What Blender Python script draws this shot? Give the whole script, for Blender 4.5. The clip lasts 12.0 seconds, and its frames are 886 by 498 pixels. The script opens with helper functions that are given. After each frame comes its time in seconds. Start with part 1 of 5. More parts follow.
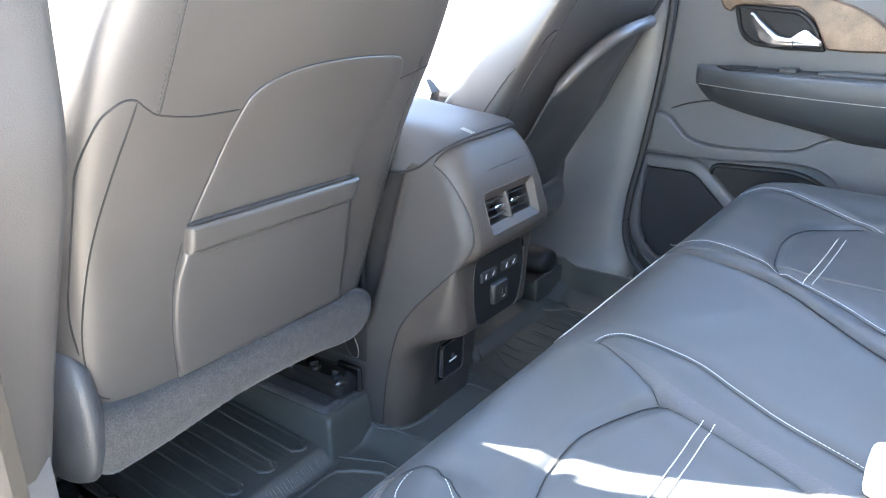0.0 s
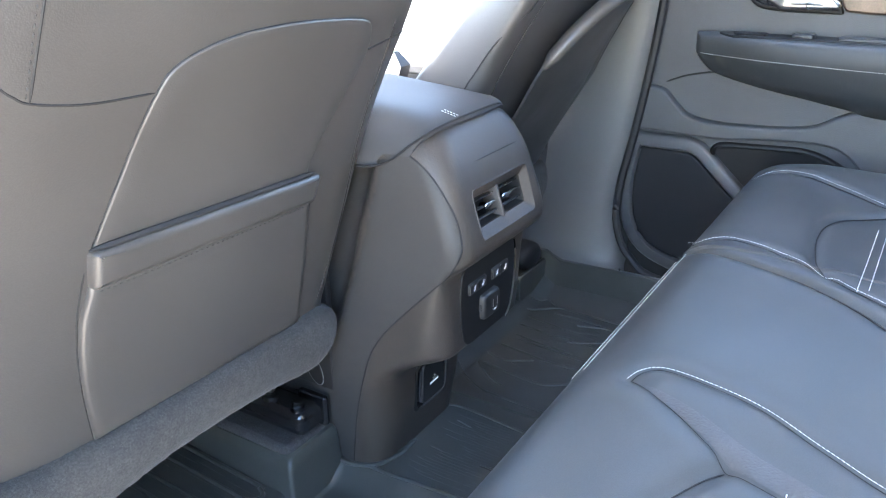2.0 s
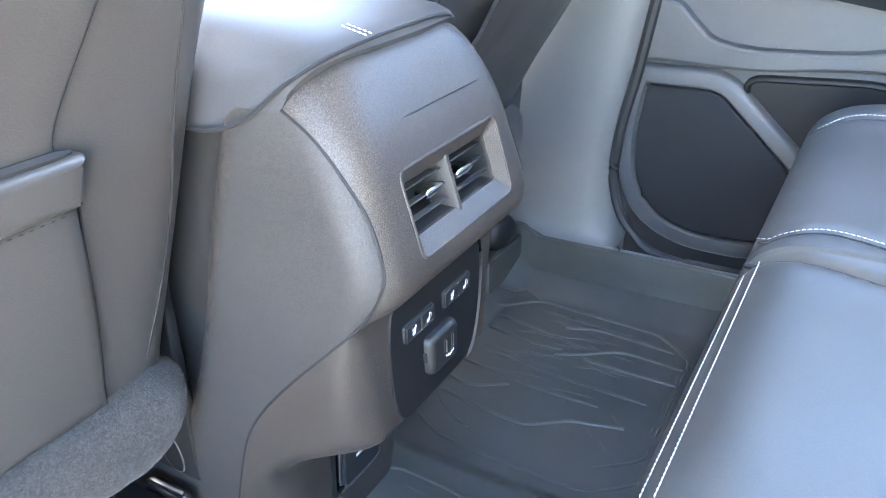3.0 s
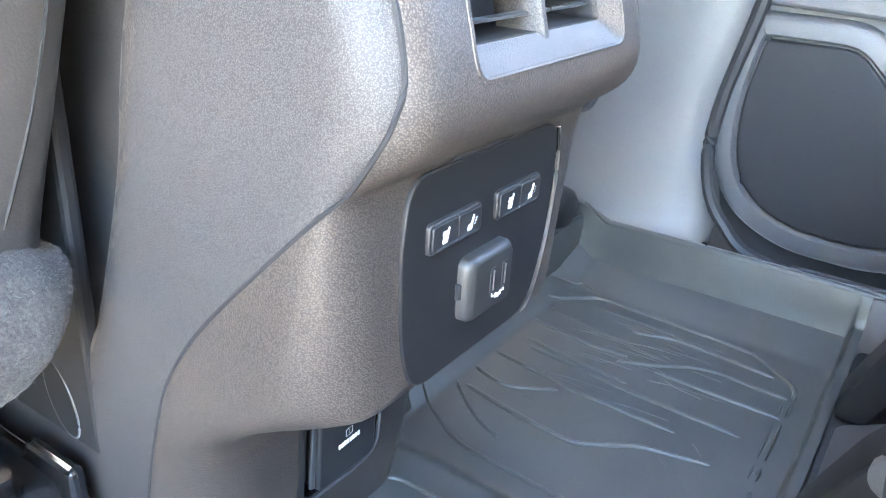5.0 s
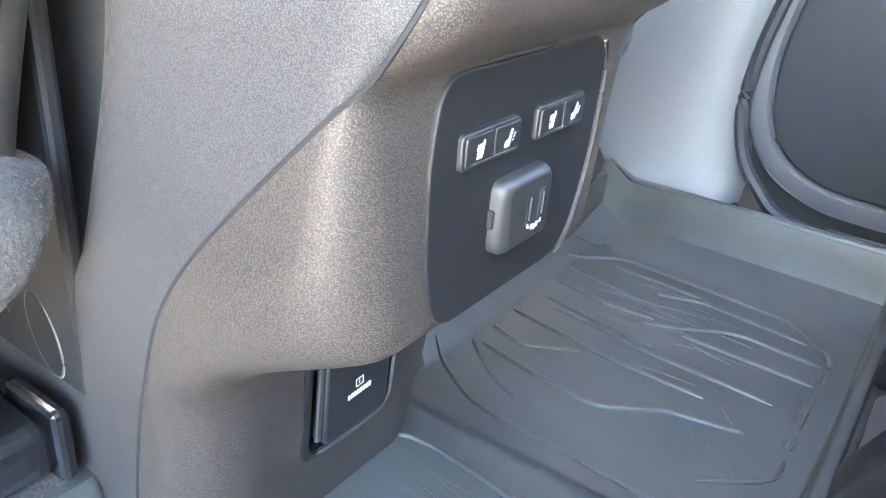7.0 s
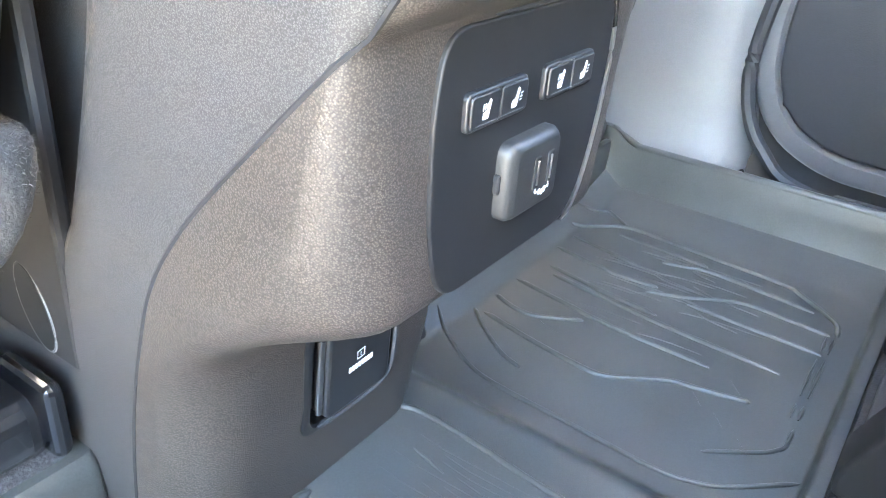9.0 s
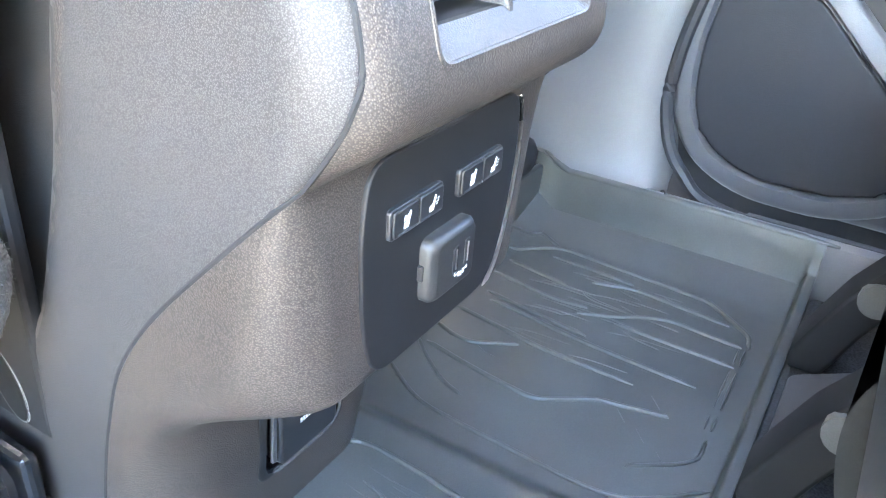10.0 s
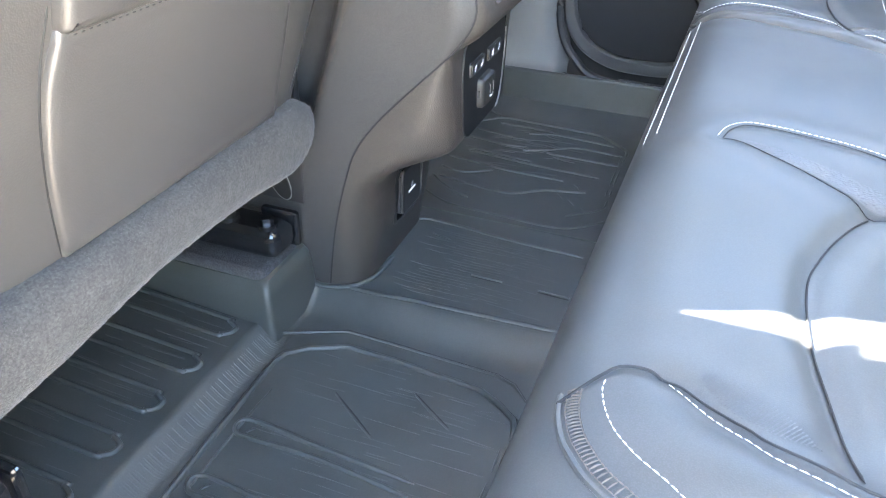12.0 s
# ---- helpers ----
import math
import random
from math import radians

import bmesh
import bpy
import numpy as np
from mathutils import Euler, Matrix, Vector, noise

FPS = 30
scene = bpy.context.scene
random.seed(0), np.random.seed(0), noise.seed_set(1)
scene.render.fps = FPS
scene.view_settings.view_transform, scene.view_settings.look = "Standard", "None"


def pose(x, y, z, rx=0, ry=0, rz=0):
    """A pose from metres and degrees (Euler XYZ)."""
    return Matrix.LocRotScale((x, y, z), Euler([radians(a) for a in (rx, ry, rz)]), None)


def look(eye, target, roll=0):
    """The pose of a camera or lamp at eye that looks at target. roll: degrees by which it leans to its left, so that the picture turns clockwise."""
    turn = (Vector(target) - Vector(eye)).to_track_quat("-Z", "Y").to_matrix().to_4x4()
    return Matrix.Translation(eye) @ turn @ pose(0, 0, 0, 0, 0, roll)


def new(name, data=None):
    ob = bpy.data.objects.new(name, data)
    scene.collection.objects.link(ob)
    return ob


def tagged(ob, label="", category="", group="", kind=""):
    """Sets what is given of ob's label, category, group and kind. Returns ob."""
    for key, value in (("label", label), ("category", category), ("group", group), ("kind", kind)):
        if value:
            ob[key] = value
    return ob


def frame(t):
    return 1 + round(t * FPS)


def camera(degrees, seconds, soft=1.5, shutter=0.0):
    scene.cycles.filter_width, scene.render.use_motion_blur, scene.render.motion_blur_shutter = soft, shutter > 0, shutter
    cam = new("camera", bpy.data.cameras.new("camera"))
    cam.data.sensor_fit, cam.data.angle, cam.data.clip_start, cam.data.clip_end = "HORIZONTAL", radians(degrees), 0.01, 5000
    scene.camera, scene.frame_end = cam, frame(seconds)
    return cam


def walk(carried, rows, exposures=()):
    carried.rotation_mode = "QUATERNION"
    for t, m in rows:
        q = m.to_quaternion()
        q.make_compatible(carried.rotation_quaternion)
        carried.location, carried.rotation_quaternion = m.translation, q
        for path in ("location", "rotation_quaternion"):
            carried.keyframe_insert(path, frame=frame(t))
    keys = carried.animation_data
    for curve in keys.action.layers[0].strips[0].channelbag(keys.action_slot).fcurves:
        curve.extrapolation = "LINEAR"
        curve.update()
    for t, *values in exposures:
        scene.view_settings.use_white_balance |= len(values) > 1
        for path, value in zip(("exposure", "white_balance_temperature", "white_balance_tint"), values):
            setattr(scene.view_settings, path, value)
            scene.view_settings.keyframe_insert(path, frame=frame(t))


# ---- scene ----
cam = camera(58.8, 12.0, soft=1.1)
PATH = [
    (0, (-0.934, -0.585, 0.794), (0.574, 0.523, 0.087), -0.9),
    (0.5, (-0.928, -0.567, 0.788), (0.625, 0.498, 0.115), -0.8),
    (1, (-0.933, -0.535, 0.785), (0.639, 0.497, 0.105), -0.5),
    (1.5, (-0.911, -0.496, 0.779), (0.669, 0.505, 0.073), -0.6),
    (2, (-0.791, -0.448, 0.76), (0.76, 0.559, -0.004), -1.2),
    (2.5, (-0.626, -0.375, 0.717), (0.9, 0.601, -0.13), -2.2),
    (3, (-0.447, -0.272, 0.658), (1.091, 0.635, -0.242), -1.7),
    (3.5, (-0.388, -0.224, 0.611), (1.138, 0.687, -0.306), 0.2),
    (3.7, (-0.376, -0.217, 0.583), (1.146, 0.708, -0.326), 1.1),
    (5.3, (-0.298, -0.173, 0.477), (1.227, 0.831, -0.34), 3.5),
    (5.5, (-0.296, -0.171, 0.474), (1.228, 0.831, -0.346), 3.6),
    (6, (-0.296, -0.171, 0.47), (1.222, 0.827, -0.367), 4.2),
    (6.5, (-0.295, -0.164, 0.46), (1.213, 0.831, -0.4), 4.6),
    (7, (-0.283, -0.154, 0.445), (1.209, 0.839, -0.443), 4.8),
    (9, (-0.274, -0.146, 0.437), (1.193, 0.822, -0.516), 4.5),
    (9.5, (-0.272, -0.151, 0.443), (1.209, 0.791, -0.517), 4.7),
    (10, (-0.29, -0.165, 0.498), (1.235, 0.695, -0.469), 4.3),
    (10.5, (-0.367, -0.2, 0.543), (1.196, 0.576, -0.433), 5.1),
    (11, (-0.511, -0.226, 0.562), (1.052, 0.505, -0.449), 5.1),
    (11.5, (-0.659, -0.247, 0.583), (0.896, 0.431, -0.476), 3.2),
    (12, (-0.792, -0.263, 0.639), (0.77, 0.343, -0.454), 0.7),
]
walk(cam, [(t, look(eye, target, roll)) for t, eye, target, roll in PATH], exposures=[(0.0, 5.52, 6450, 10), (1.0, 5.42, 6450, 10), (2.0, 5.4, 6350, 10), (2.5, 5.93, 6250, 10), (3.5, 6.52, 6350, 10), (5.5, 7.33, 6700, 10), (7.0, 7.4, 6900, 10), (9.5, 7.55, 7100, 10), (10.0, 7.38, 6700, 10), (10.5, 7.15, 6350, 10), (11.5, 6.6, 6700, 10), (12.0, 6.2, 7000, 10)])

# ---------------- light ----------------
SUN_AZ, SUN_EL = 26.0, 37.0      # degrees left of straight ahead, and height
sun_way = Vector((-math.sin(radians(SUN_AZ)) * math.cos(radians(SUN_EL)), math.cos(radians(SUN_AZ)) * math.cos(radians(SUN_EL)), math.sin(radians(SUN_EL))))
world = bpy.data.worlds.new("sky")
scene.world = world
world.use_nodes = True
wn = world.node_tree.nodes
sky = wn.new("ShaderNodeTexSky")
sky.sky_type, sky.sun_disc = "NISHITA", False
sky.sun_elevation, sky.sun_rotation = radians(SUN_EL), radians(-SUN_AZ)
wn["Background"].inputs["Strength"].default_value = 0.10
world.node_tree.links.new(sky.outputs[0], wn["Background"].inputs[0])
sun = new("sun", bpy.data.lights.new("sun", "SUN"))
sun.data.energy, sun.data.angle, sun.data.color = 4.5, radians(0.5), (1.0, 0.94, 0.86)
sun.matrix_world = look(sun_way * 10, (0, 0, 0))


# ---------------- materials ----------------
def material(name, colour, rough=0.5, metal=0.0, grain=0.0, grain_size=0.002, grain_kind="noise", vary=0.25, vary_size=0.12, sheen=0.0, coat=0.0, spec=0.5, fine=0.0, speck=0.0):
    m = bpy.data.materials.new(name)
    m.use_nodes = True
    nt = m.node_tree
    b = nt.nodes["Principled BSDF"]
    b.inputs["Roughness"].default_value = rough
    b.inputs["Metallic"].default_value = metal
    b.inputs["Specular IOR Level"].default_value = spec
    b.inputs["Sheen Weight"].default_value = sheen
    b.inputs["Coat Weight"].default_value = coat
    co = nt.nodes.new("ShaderNodeTexCoord")
    # wide soft variation of colour and gloss
    n1 = nt.nodes.new("ShaderNodeTexNoise")
    n1.inputs["Scale"].default_value = 1.0 / vary_size
    n1.inputs["Detail"].default_value = 6.0
    nt.links.new(co.outputs["Object"], n1.inputs["Vector"])
    n2 = nt.nodes.new("ShaderNodeTexNoise")
    n2.inputs["Scale"].default_value = 1.0 / max(grain_size * 1.5, 0.0006)
    n2.inputs["Detail"].default_value = 3.0
    nt.links.new(co.outputs["Object"], n2.inputs["Vector"])
    mix = nt.nodes.new("ShaderNodeMath")
    mix.operation = "MULTIPLY_ADD"
    nt.links.new(n2.outputs["Fac"], mix.inputs[0])
    mix.inputs[1].default_value = 0.5 + fine
    nt.links.new(n1.outputs["Fac"], mix.inputs[2])
    ramp = nt.nodes.new("ShaderNodeValToRGB")
    lo, hi = 1.0 - vary, 1.0 + vary
    ramp.color_ramp.elements[0].position, ramp.color_ramp.elements[1].position = 0.45, 1.05 + fine
    ramp.color_ramp.elements[0].color = (*[c * lo for c in colour], 1)
    ramp.color_ramp.elements[1].color = (*[min(1, c * hi) for c in colour], 1)
    nt.links.new(mix.outputs[0], ramp.inputs[0])
    colour_out = ramp.outputs[0]
    if speck:
        # fine speckle of the grain; cells put its glints and pit shade into colour
        sr = nt.nodes.new("ShaderNodeMapRange")
        if grain_kind == "cells":
            n3 = nt.nodes.new("ShaderNodeTexVoronoi")
            n3.inputs["Scale"].default_value = 1.0 / grain_size
            sr.inputs["From Min"].default_value, sr.inputs["From Max"].default_value = 0.62, 0.12
            level = n3.outputs["Distance"]
        else:
            n3 = nt.nodes.new("ShaderNodeTexNoise")
            n3.inputs["Scale"].default_value = 1.0 / (grain_size * 1.3)
            n3.inputs["Detail"].default_value = 2.0
            sr.inputs["From Min"].default_value, sr.inputs["From Max"].default_value = 0.34, 0.66
            level = n3.outputs["Fac"]
        nt.links.new(co.outputs["Object"], n3.inputs["Vector"])
        sr.inputs["To Min"].default_value, sr.inputs["To Max"].default_value = 1.0 - speck, 1.0 + speck
        nt.links.new(level, sr.inputs["Value"])
        sc = nt.nodes.new("ShaderNodeVectorMath")
        sc.operation = "SCALE"
        nt.links.new(colour_out, sc.inputs[0])
        nt.links.new(sr.outputs[0], sc.inputs["Scale"])
        colour_out = sc.outputs[0]
    nt.links.new(colour_out, b.inputs["Base Color"])
    rr = nt.nodes.new("ShaderNodeMapRange")
    rr.inputs["From Min"].default_value, rr.inputs["From Max"].default_value = 0.3, 0.7
    rr.inputs["To Min"].default_value, rr.inputs["To Max"].default_value = max(0.02, rough - 0.06), min(1, rough + 0.06)
    nt.links.new(n1.outputs["Fac"], rr.inputs["Value"])
    nt.links.new(rr.outputs[0], b.inputs["Roughness"])
    if grain:
        if grain_kind == "cells":
            g = nt.nodes.new("ShaderNodeTexVoronoi")
            g.feature = "SMOOTH_F1"
            out = g.outputs["Distance"]
        else:
            g = nt.nodes.new("ShaderNodeTexNoise")
            g.inputs["Detail"].default_value = 4.0
            out = g.outputs["Fac"]
        g.inputs["Scale"].default_value = 1.0 / grain_size
        nt.links.new(co.outputs["Object"], g.inputs["Vector"])
        bump = nt.nodes.new("ShaderNodeBump")
        bump.inputs["Strength"].default_value = grain
        bump.inputs["Distance"].default_value = grain_size * 0.5
        nt.links.new(out, bump.inputs["Height"])
        nt.links.new(bump.outputs[0], b.inputs["Normal"])
    return m


LEATHER = material("leather", (0.048, 0.051, 0.052), 0.48, grain=0.10, grain_size=0.0008, grain_kind="cells", vary=0.12, spec=0.45, speck=0.10)
LID_SKIN = material("lid_vinyl", (0.050, 0.050, 0.053), 0.60, grain=0.12, grain_size=0.0008, grain_kind="cells", vary=0.10, spec=0.22, speck=0.10)
LEATHER_PERF = material("perforated_leather", (0.054, 0.054, 0.056), 0.48, grain=0.5, grain_size=0.0022, grain_kind="cells", vary=0.15)
VINYL = material("seatback_vinyl", (0.054, 0.0500, 0.0480), 0.38, grain=0.14, grain_size=0.0012, grain_kind="cells", vary=0.14, spec=0.55, speck=0.05)
SKIN = material("soft_grained_trim", (0.046, 0.043, 0.042), 0.58, spec=0.35, grain=0.5, grain_size=0.00065, grain_kind="cells", vary=0.10, speck=0.45)
GRAIN = material("grained_plastic", (0.050, 0.041, 0.035), 0.50, grain=0.6, grain_size=0.00085, grain_kind="cells", vary=0.12, spec=0.5, speck=0.5)
PLASTIC = material("dark_plastic", (0.042, 0.043, 0.047), 0.46, grain=0.4, grain_size=0.0013, grain_kind="cells", vary=0.15, speck=0.1)
PANEL = material("smooth_panel", (0.012, 0.012, 0.0125), 0.48, spec=0.25, grain=0.08, grain_size=0.0008, vary=0.12)
BUTTON = material("button_plastic", (0.017, 0.017, 0.018), 0.36, spec=0.4, grain=0.06, grain_size=0.0008, vary=0.1)
GLOSS = material("gloss_black", (0.010, 0.010, 0.011), 0.14, vary=0.2, coat=0.3)
DARK = material("deep_black", (0.008, 0.008, 0.009), 0.6, vary=0.2)
RUBBER = material("rubber_mat", (0.044, 0.046, 0.043), 0.43, grain=0.15, grain_size=0.0012, vary=0.22, vary_size=0.06, spec=0.5, speck=0.05)
CARPET = material("carpet", (0.036, 0.034, 0.033), 0.95, grain=0.8, grain_size=0.0016, vary=0.35, vary_size=0.010, sheen=0.1, speck=0.30)
TRIM = material("door_trim", (0.072, 0.073, 0.078), 0.44, grain=0.35, grain_size=0.0013, grain_kind="cells", vary=0.1, speck=0.06)
DARK_CARPET = material("dark_carpet", (0.032, 0.032, 0.035), 0.95, grain=1.0, grain_size=0.0016, vary=0.4, vary_size=0.008, speck=0.45)
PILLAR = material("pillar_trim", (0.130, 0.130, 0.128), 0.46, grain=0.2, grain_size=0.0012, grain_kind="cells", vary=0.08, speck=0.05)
SATIN = material("satin_metal", (0.62, 0.60, 0.58), 0.28, metal=1.0, vary=0.06)
CHROME = material("chrome_tab", (0.75, 0.75, 0.76), 0.16, metal=1.0, vary=0.05)
# pillar trim again, darkened and warmed: the left post's shade as colour
PILLAR_SHADE = material("pillar_trim_shade", (0.055, 0.050, 0.047), 0.5, grain=0.3, grain_size=0.0012, grain_kind="cells", vary=0.08)
WOOD = material("decor_trim", (0.105, 0.070, 0.046), 0.34, metal=0.25, vary=0.5, vary_size=0.03)
THREAD = material("white_thread", (0.62, 0.62, 0.60), 0.8, vary=0.1)
DTHREAD = material("dark_thread", (0.02, 0.02, 0.02), 0.8, vary=0.1)
WHITE = material("white_print", (0.75, 0.75, 0.75), 0.6, vary=0.05)
SEAM = material("seam_shadow_gap", (0.010, 0.010, 0.011), 0.8, vary=0.1)
SEAL = material("rubber_seal", (0.018, 0.018, 0.020), 0.6, vary=0.2)
RED = material("red_button", (0.55, 0.03, 0.02), 0.35, vary=0.1)
BEIGE = material("headliner", (0.60, 0.58, 0.53), 0.9, grain=0.4, grain_size=0.002, vary=0.08)
PAINT = material("body_paint", (0.10, 0.085, 0.07), 0.25, metal=0.4, vary=0.05, coat=0.6)
ASPHALT = material("asphalt", (0.42, 0.38, 0.32), 0.9, grain=0.8, grain_size=0.01, vary=0.25, vary_size=1.5)

PRIVACY = bpy.data.materials.new("privacy_glass")
PRIVACY.use_nodes = True
pb_ = PRIVACY.node_tree.nodes["Principled BSDF"]
pb_.inputs["Transmission Weight"].default_value, pb_.inputs["Roughness"].default_value, pb_.inputs["IOR"].default_value = 1.0, 0.0, 1.05
pb_.inputs["Base Color"].default_value = (0.30, 0.31, 0.32, 1)


# ---------------- mesh helpers ----------------
def finish(bm, name, mat, sharp=38.0):
    bmesh.ops.recalc_face_normals(bm, faces=bm.faces)
    lim = radians(sharp)
    for f in bm.faces:
        f.smooth = True
    for e in bm.edges:
        e.smooth = not e.tag and (len(e.link_faces) != 2 or e.calc_face_angle(0.0) < lim)
    me = bpy.data.meshes.new(name)
    bm.to_mesh(me)
    bm.free()
    me.materials.append(mat)
    return me


def part(name, bm, mat, parent=None, label="", sharp=38.0):
    ob = new(name, finish(bm, name, mat, sharp))
    if parent is not None:
        ob.parent = parent
    if label:
        ob["label"] = label
    return ob


def thing(name, label, category, group="", kind=""):
    return tagged(new(name), label, category, group, kind)


def solid(name, bm, mat, label, category, kind="", sharp=38.0, group=""):
    return tagged(part(name, bm, mat, sharp=sharp), label, category, group, kind)


def spline(pts, n=8, closed=False):
    """Catmull-Rom through the points, n steps a span."""
    p = [Vector(q) for q in pts]
    out = []
    m = len(p)
    for i in range(m if closed else m - 1):
        a = p[(i - 1) % m] if closed or i > 0 else p[0] * 2 - p[1]
        b, c = p[i], p[(i + 1) % m]
        d = p[(i + 2) % m] if closed or i + 2 < m else p[-1] * 2 - p[-2]
        for k in range(n):
            t = k / n
            out.append(0.5 * (2 * b + (c - a) * t + (2 * a - 5 * b + 4 * c - d) * t * t + (3 * b - a - 3 * c + d) * t ** 3))
    if not closed:
        out.append(p[-1].copy())
    return out


def lerp_table(table):
    xs, ys = zip(*table)
    return lambda v: float(np.interp(v, xs, ys))


def smooth_table(table, n=12):
    pts = spline([(a, b, 0) for a, b in table], n)
    xs, ys = [p.x for p in pts], [p.y for p in pts]
    return lambda v: float(np.interp(v, xs, ys))


def skin(bm, rings, closed=True, cap=True):
    """Faces between rings of equal length."""
    vs = [[bm.verts.new(p) for p in r] for r in rings]
    n = len(vs[0])
    for a, b in zip(vs, vs[1:]):
        for i in range(n if closed else n - 1):
            j = (i + 1) % n
            bm.faces.new((a[i], a[j], b[j], b[i]))
    if cap and closed:
        bm.faces.new(vs[0])
        bm.faces.new(vs[-1])
    return vs


def sheet(fn, us, vs, thick=0.0, hole=None):
    """A surface fn(u, v), given thickness along its normals. hole(u, v) leaves cells out."""
    bm = bmesh.new()
    grid = [[bm.verts.new(fn(u, v)) for v in vs] for u in us]
    for i in range(len(us) - 1):
        for j in range(len(vs) - 1):
            if hole and hole((us[i] + us[i + 1]) / 2, (vs[j] + vs[j + 1]) / 2):
                continue
            bm.faces.new((grid[i][j], grid[i + 1][j], grid[i + 1][j + 1], grid[i][j + 1]))
    if thick:
        bmesh.ops.recalc_face_normals(bm, faces=bm.faces)
        bmesh.ops.solidify(bm, geom=bm.faces[:] + bm.edges[:] + bm.verts[:], thickness=thick)
    return bm


def tube(bm, pts, r, n=6, flat=1.0, up=Vector((0, 0, 1)), closed=False, taper=True):
    """A round (or flattened) bar along the points."""
    pts = [Vector(p) for p in pts]
    rings = []
    m = len(pts)
    for i, p in enumerate(pts):
        t = (pts[(i + 1) % m] - pts[i - 1]) if closed else pts[min(i + 1, m - 1)] - pts[max(i - 1, 0)]
        t = t.normalized() if t.length > 1e-9 else Vector((1, 0, 0))
        s = t.cross(up)
        s = s.normalized() if s.length > 1e-5 else t.orthogonal().normalized()
        w = s.cross(t)
        k = 0.35 if taper and not closed and i in (0, m - 1) else 1.0
        rings.append([p + (s * math.cos(a) + w * flat * math.sin(a)) * r * k for a in [2 * math.pi * q / n for q in range(n)]])
    if closed:
        rings.append(rings[0])
        vs = [[bm.verts.new(p) for p in rg] for rg in rings[:-1]]
        vs.append(vs[0])
        for a, b in zip(vs, vs[1:]):
            for i in range(n):
                j = (i + 1) % n
                bm.faces.new((a[i], a[j], b[j], b[i]))
    else:
        skin(bm, rings)
    return bm


def offset2d(pts, d):
    """A closed outline moved inwards by d."""
    n = len(pts)
    area = sum(pts[i][0] * pts[(i + 1) % n][1] - pts[(i + 1) % n][0] * pts[i][1] for i in range(n))
    sg = 1 if area > 0 else -1
    out = []
    for i in range(n):
        a, b, c = Vector(pts[i - 1]), Vector(pts[i]), Vector(pts[(i + 1) % n])
        n1 = Vector((-(b - a).y, (b - a).x)).normalized() * sg
        n2 = Vector((-(c - b).y, (c - b).x)).normalized() * sg
        k = (n1 + n2)
        k = k / max(k.dot(k) / 2, 0.5) if k.length > 1e-6 else n1
        out.append(b + k * d)
    return out


def rounded(pts, r, n=5):
    """A closed outline with its corners rounded by r (a number, or one for each corner)."""
    out = []
    m = len(pts)
    for i in range(m):
        a, b, c = Vector(pts[i - 1]), Vector(pts[i]), Vector(pts[(i + 1) % m])
        rr = r[i] if isinstance(r, (list, tuple)) else r
        k = min(rr, (a - b).length * 0.49, (c - b).length * 0.49)
        p, q = b + (a - b).normalized() * k, b + (c - b).normalized() * k
        for s in range(n + 1):
            t = s / n
            out.append((1 - t) ** 2 * p + 2 * t * (1 - t) * b + t * t * q)
    return out


def close_top(bm, ring):
    """Fills a ring, with a crisp shading edge round it."""
    inside = set(ring)
    es = [e for e in bm.edges if e.verts[0] in inside and e.verts[1] in inside]
    bmesh.ops.triangle_fill(bm, edges=es, use_beauty=True)
    for e in es:
        e.tag = True


def slab(bm, outline, place, depth, bevel=0.002, steps=3, dish=0.0):
    """A plate of an outline in (u, v); place(u, v, d) puts it, d being the height over its ground."""
    outline = [Vector(p) for p in outline]
    rings = [[place(p.x, p.y, 0.0) for p in outline], [place(p.x, p.y, depth - bevel) for p in outline]]
    for k in range(1, steps + 1):
        a = k / steps * math.pi / 2
        o = offset2d(outline, bevel * (1 - math.cos(a)))
        rings.append([place(p[0], p[1], depth - bevel + bevel * math.sin(a)) for p in o])
    if dish:
        o = offset2d(outline, bevel + abs(dish))
        rings.append([place(p[0], p[1], depth - dish) for p in o])
    vs = skin(bm, rings, cap=False)
    close_top(bm, vs[-1])
    bm.faces.new(vs[0])
    return bm


def box(bm, a, b, bevel=0.0, seg=2):
    """A box from corner a to corner b with rounded edges."""
    r = bmesh.ops.create_cube(bm, size=1.0)
    for v in r["verts"]:
        v.co = Vector([a[i] + (b[i] - a[i]) * (v.co[i] + 0.5) for i in range(3)])
    if bevel:
        bmesh.ops.bevel(bm, geom=list({e for v in r["verts"] for e in v.link_edges}), offset=bevel, segments=seg, profile=0.5, affect="EDGES")
    return bm


def stitches(bm, pts, step=0.0042, length=0.0031, r=0.00055, lift=(0, 0, 0.0004)):
    """Short thread stitches along a line."""
    pts = [Vector(p) for p in pts]
    acc = [0.0]
    for a, b in zip(pts, pts[1:]):
        acc.append(acc[-1] + (b - a).length)
    up = Vector(lift)

    def at(s):
        i = max(0, min(len(pts) - 2, int(np.searchsorted(acc, s)) - 1))
        t = (s - acc[i]) / max(acc[i + 1] - acc[i], 1e-9)
        return pts[i].lerp(pts[i + 1], t) + up
    s = 0.0
    while s + length < acc[-1]:
        a, b = at(s), at(s + length)
        mid = (a + b) / 2 + up * 0.8
        tube(bm, [a, a.lerp(mid, 0.6), b.lerp(mid, 0.6), b], r, 4)
        s += step
    return bm


def arange(a, b, step):
    n = max(1, int(round((b - a) / step)))
    return [a + (b - a) * i / n for i in range(n + 1)]


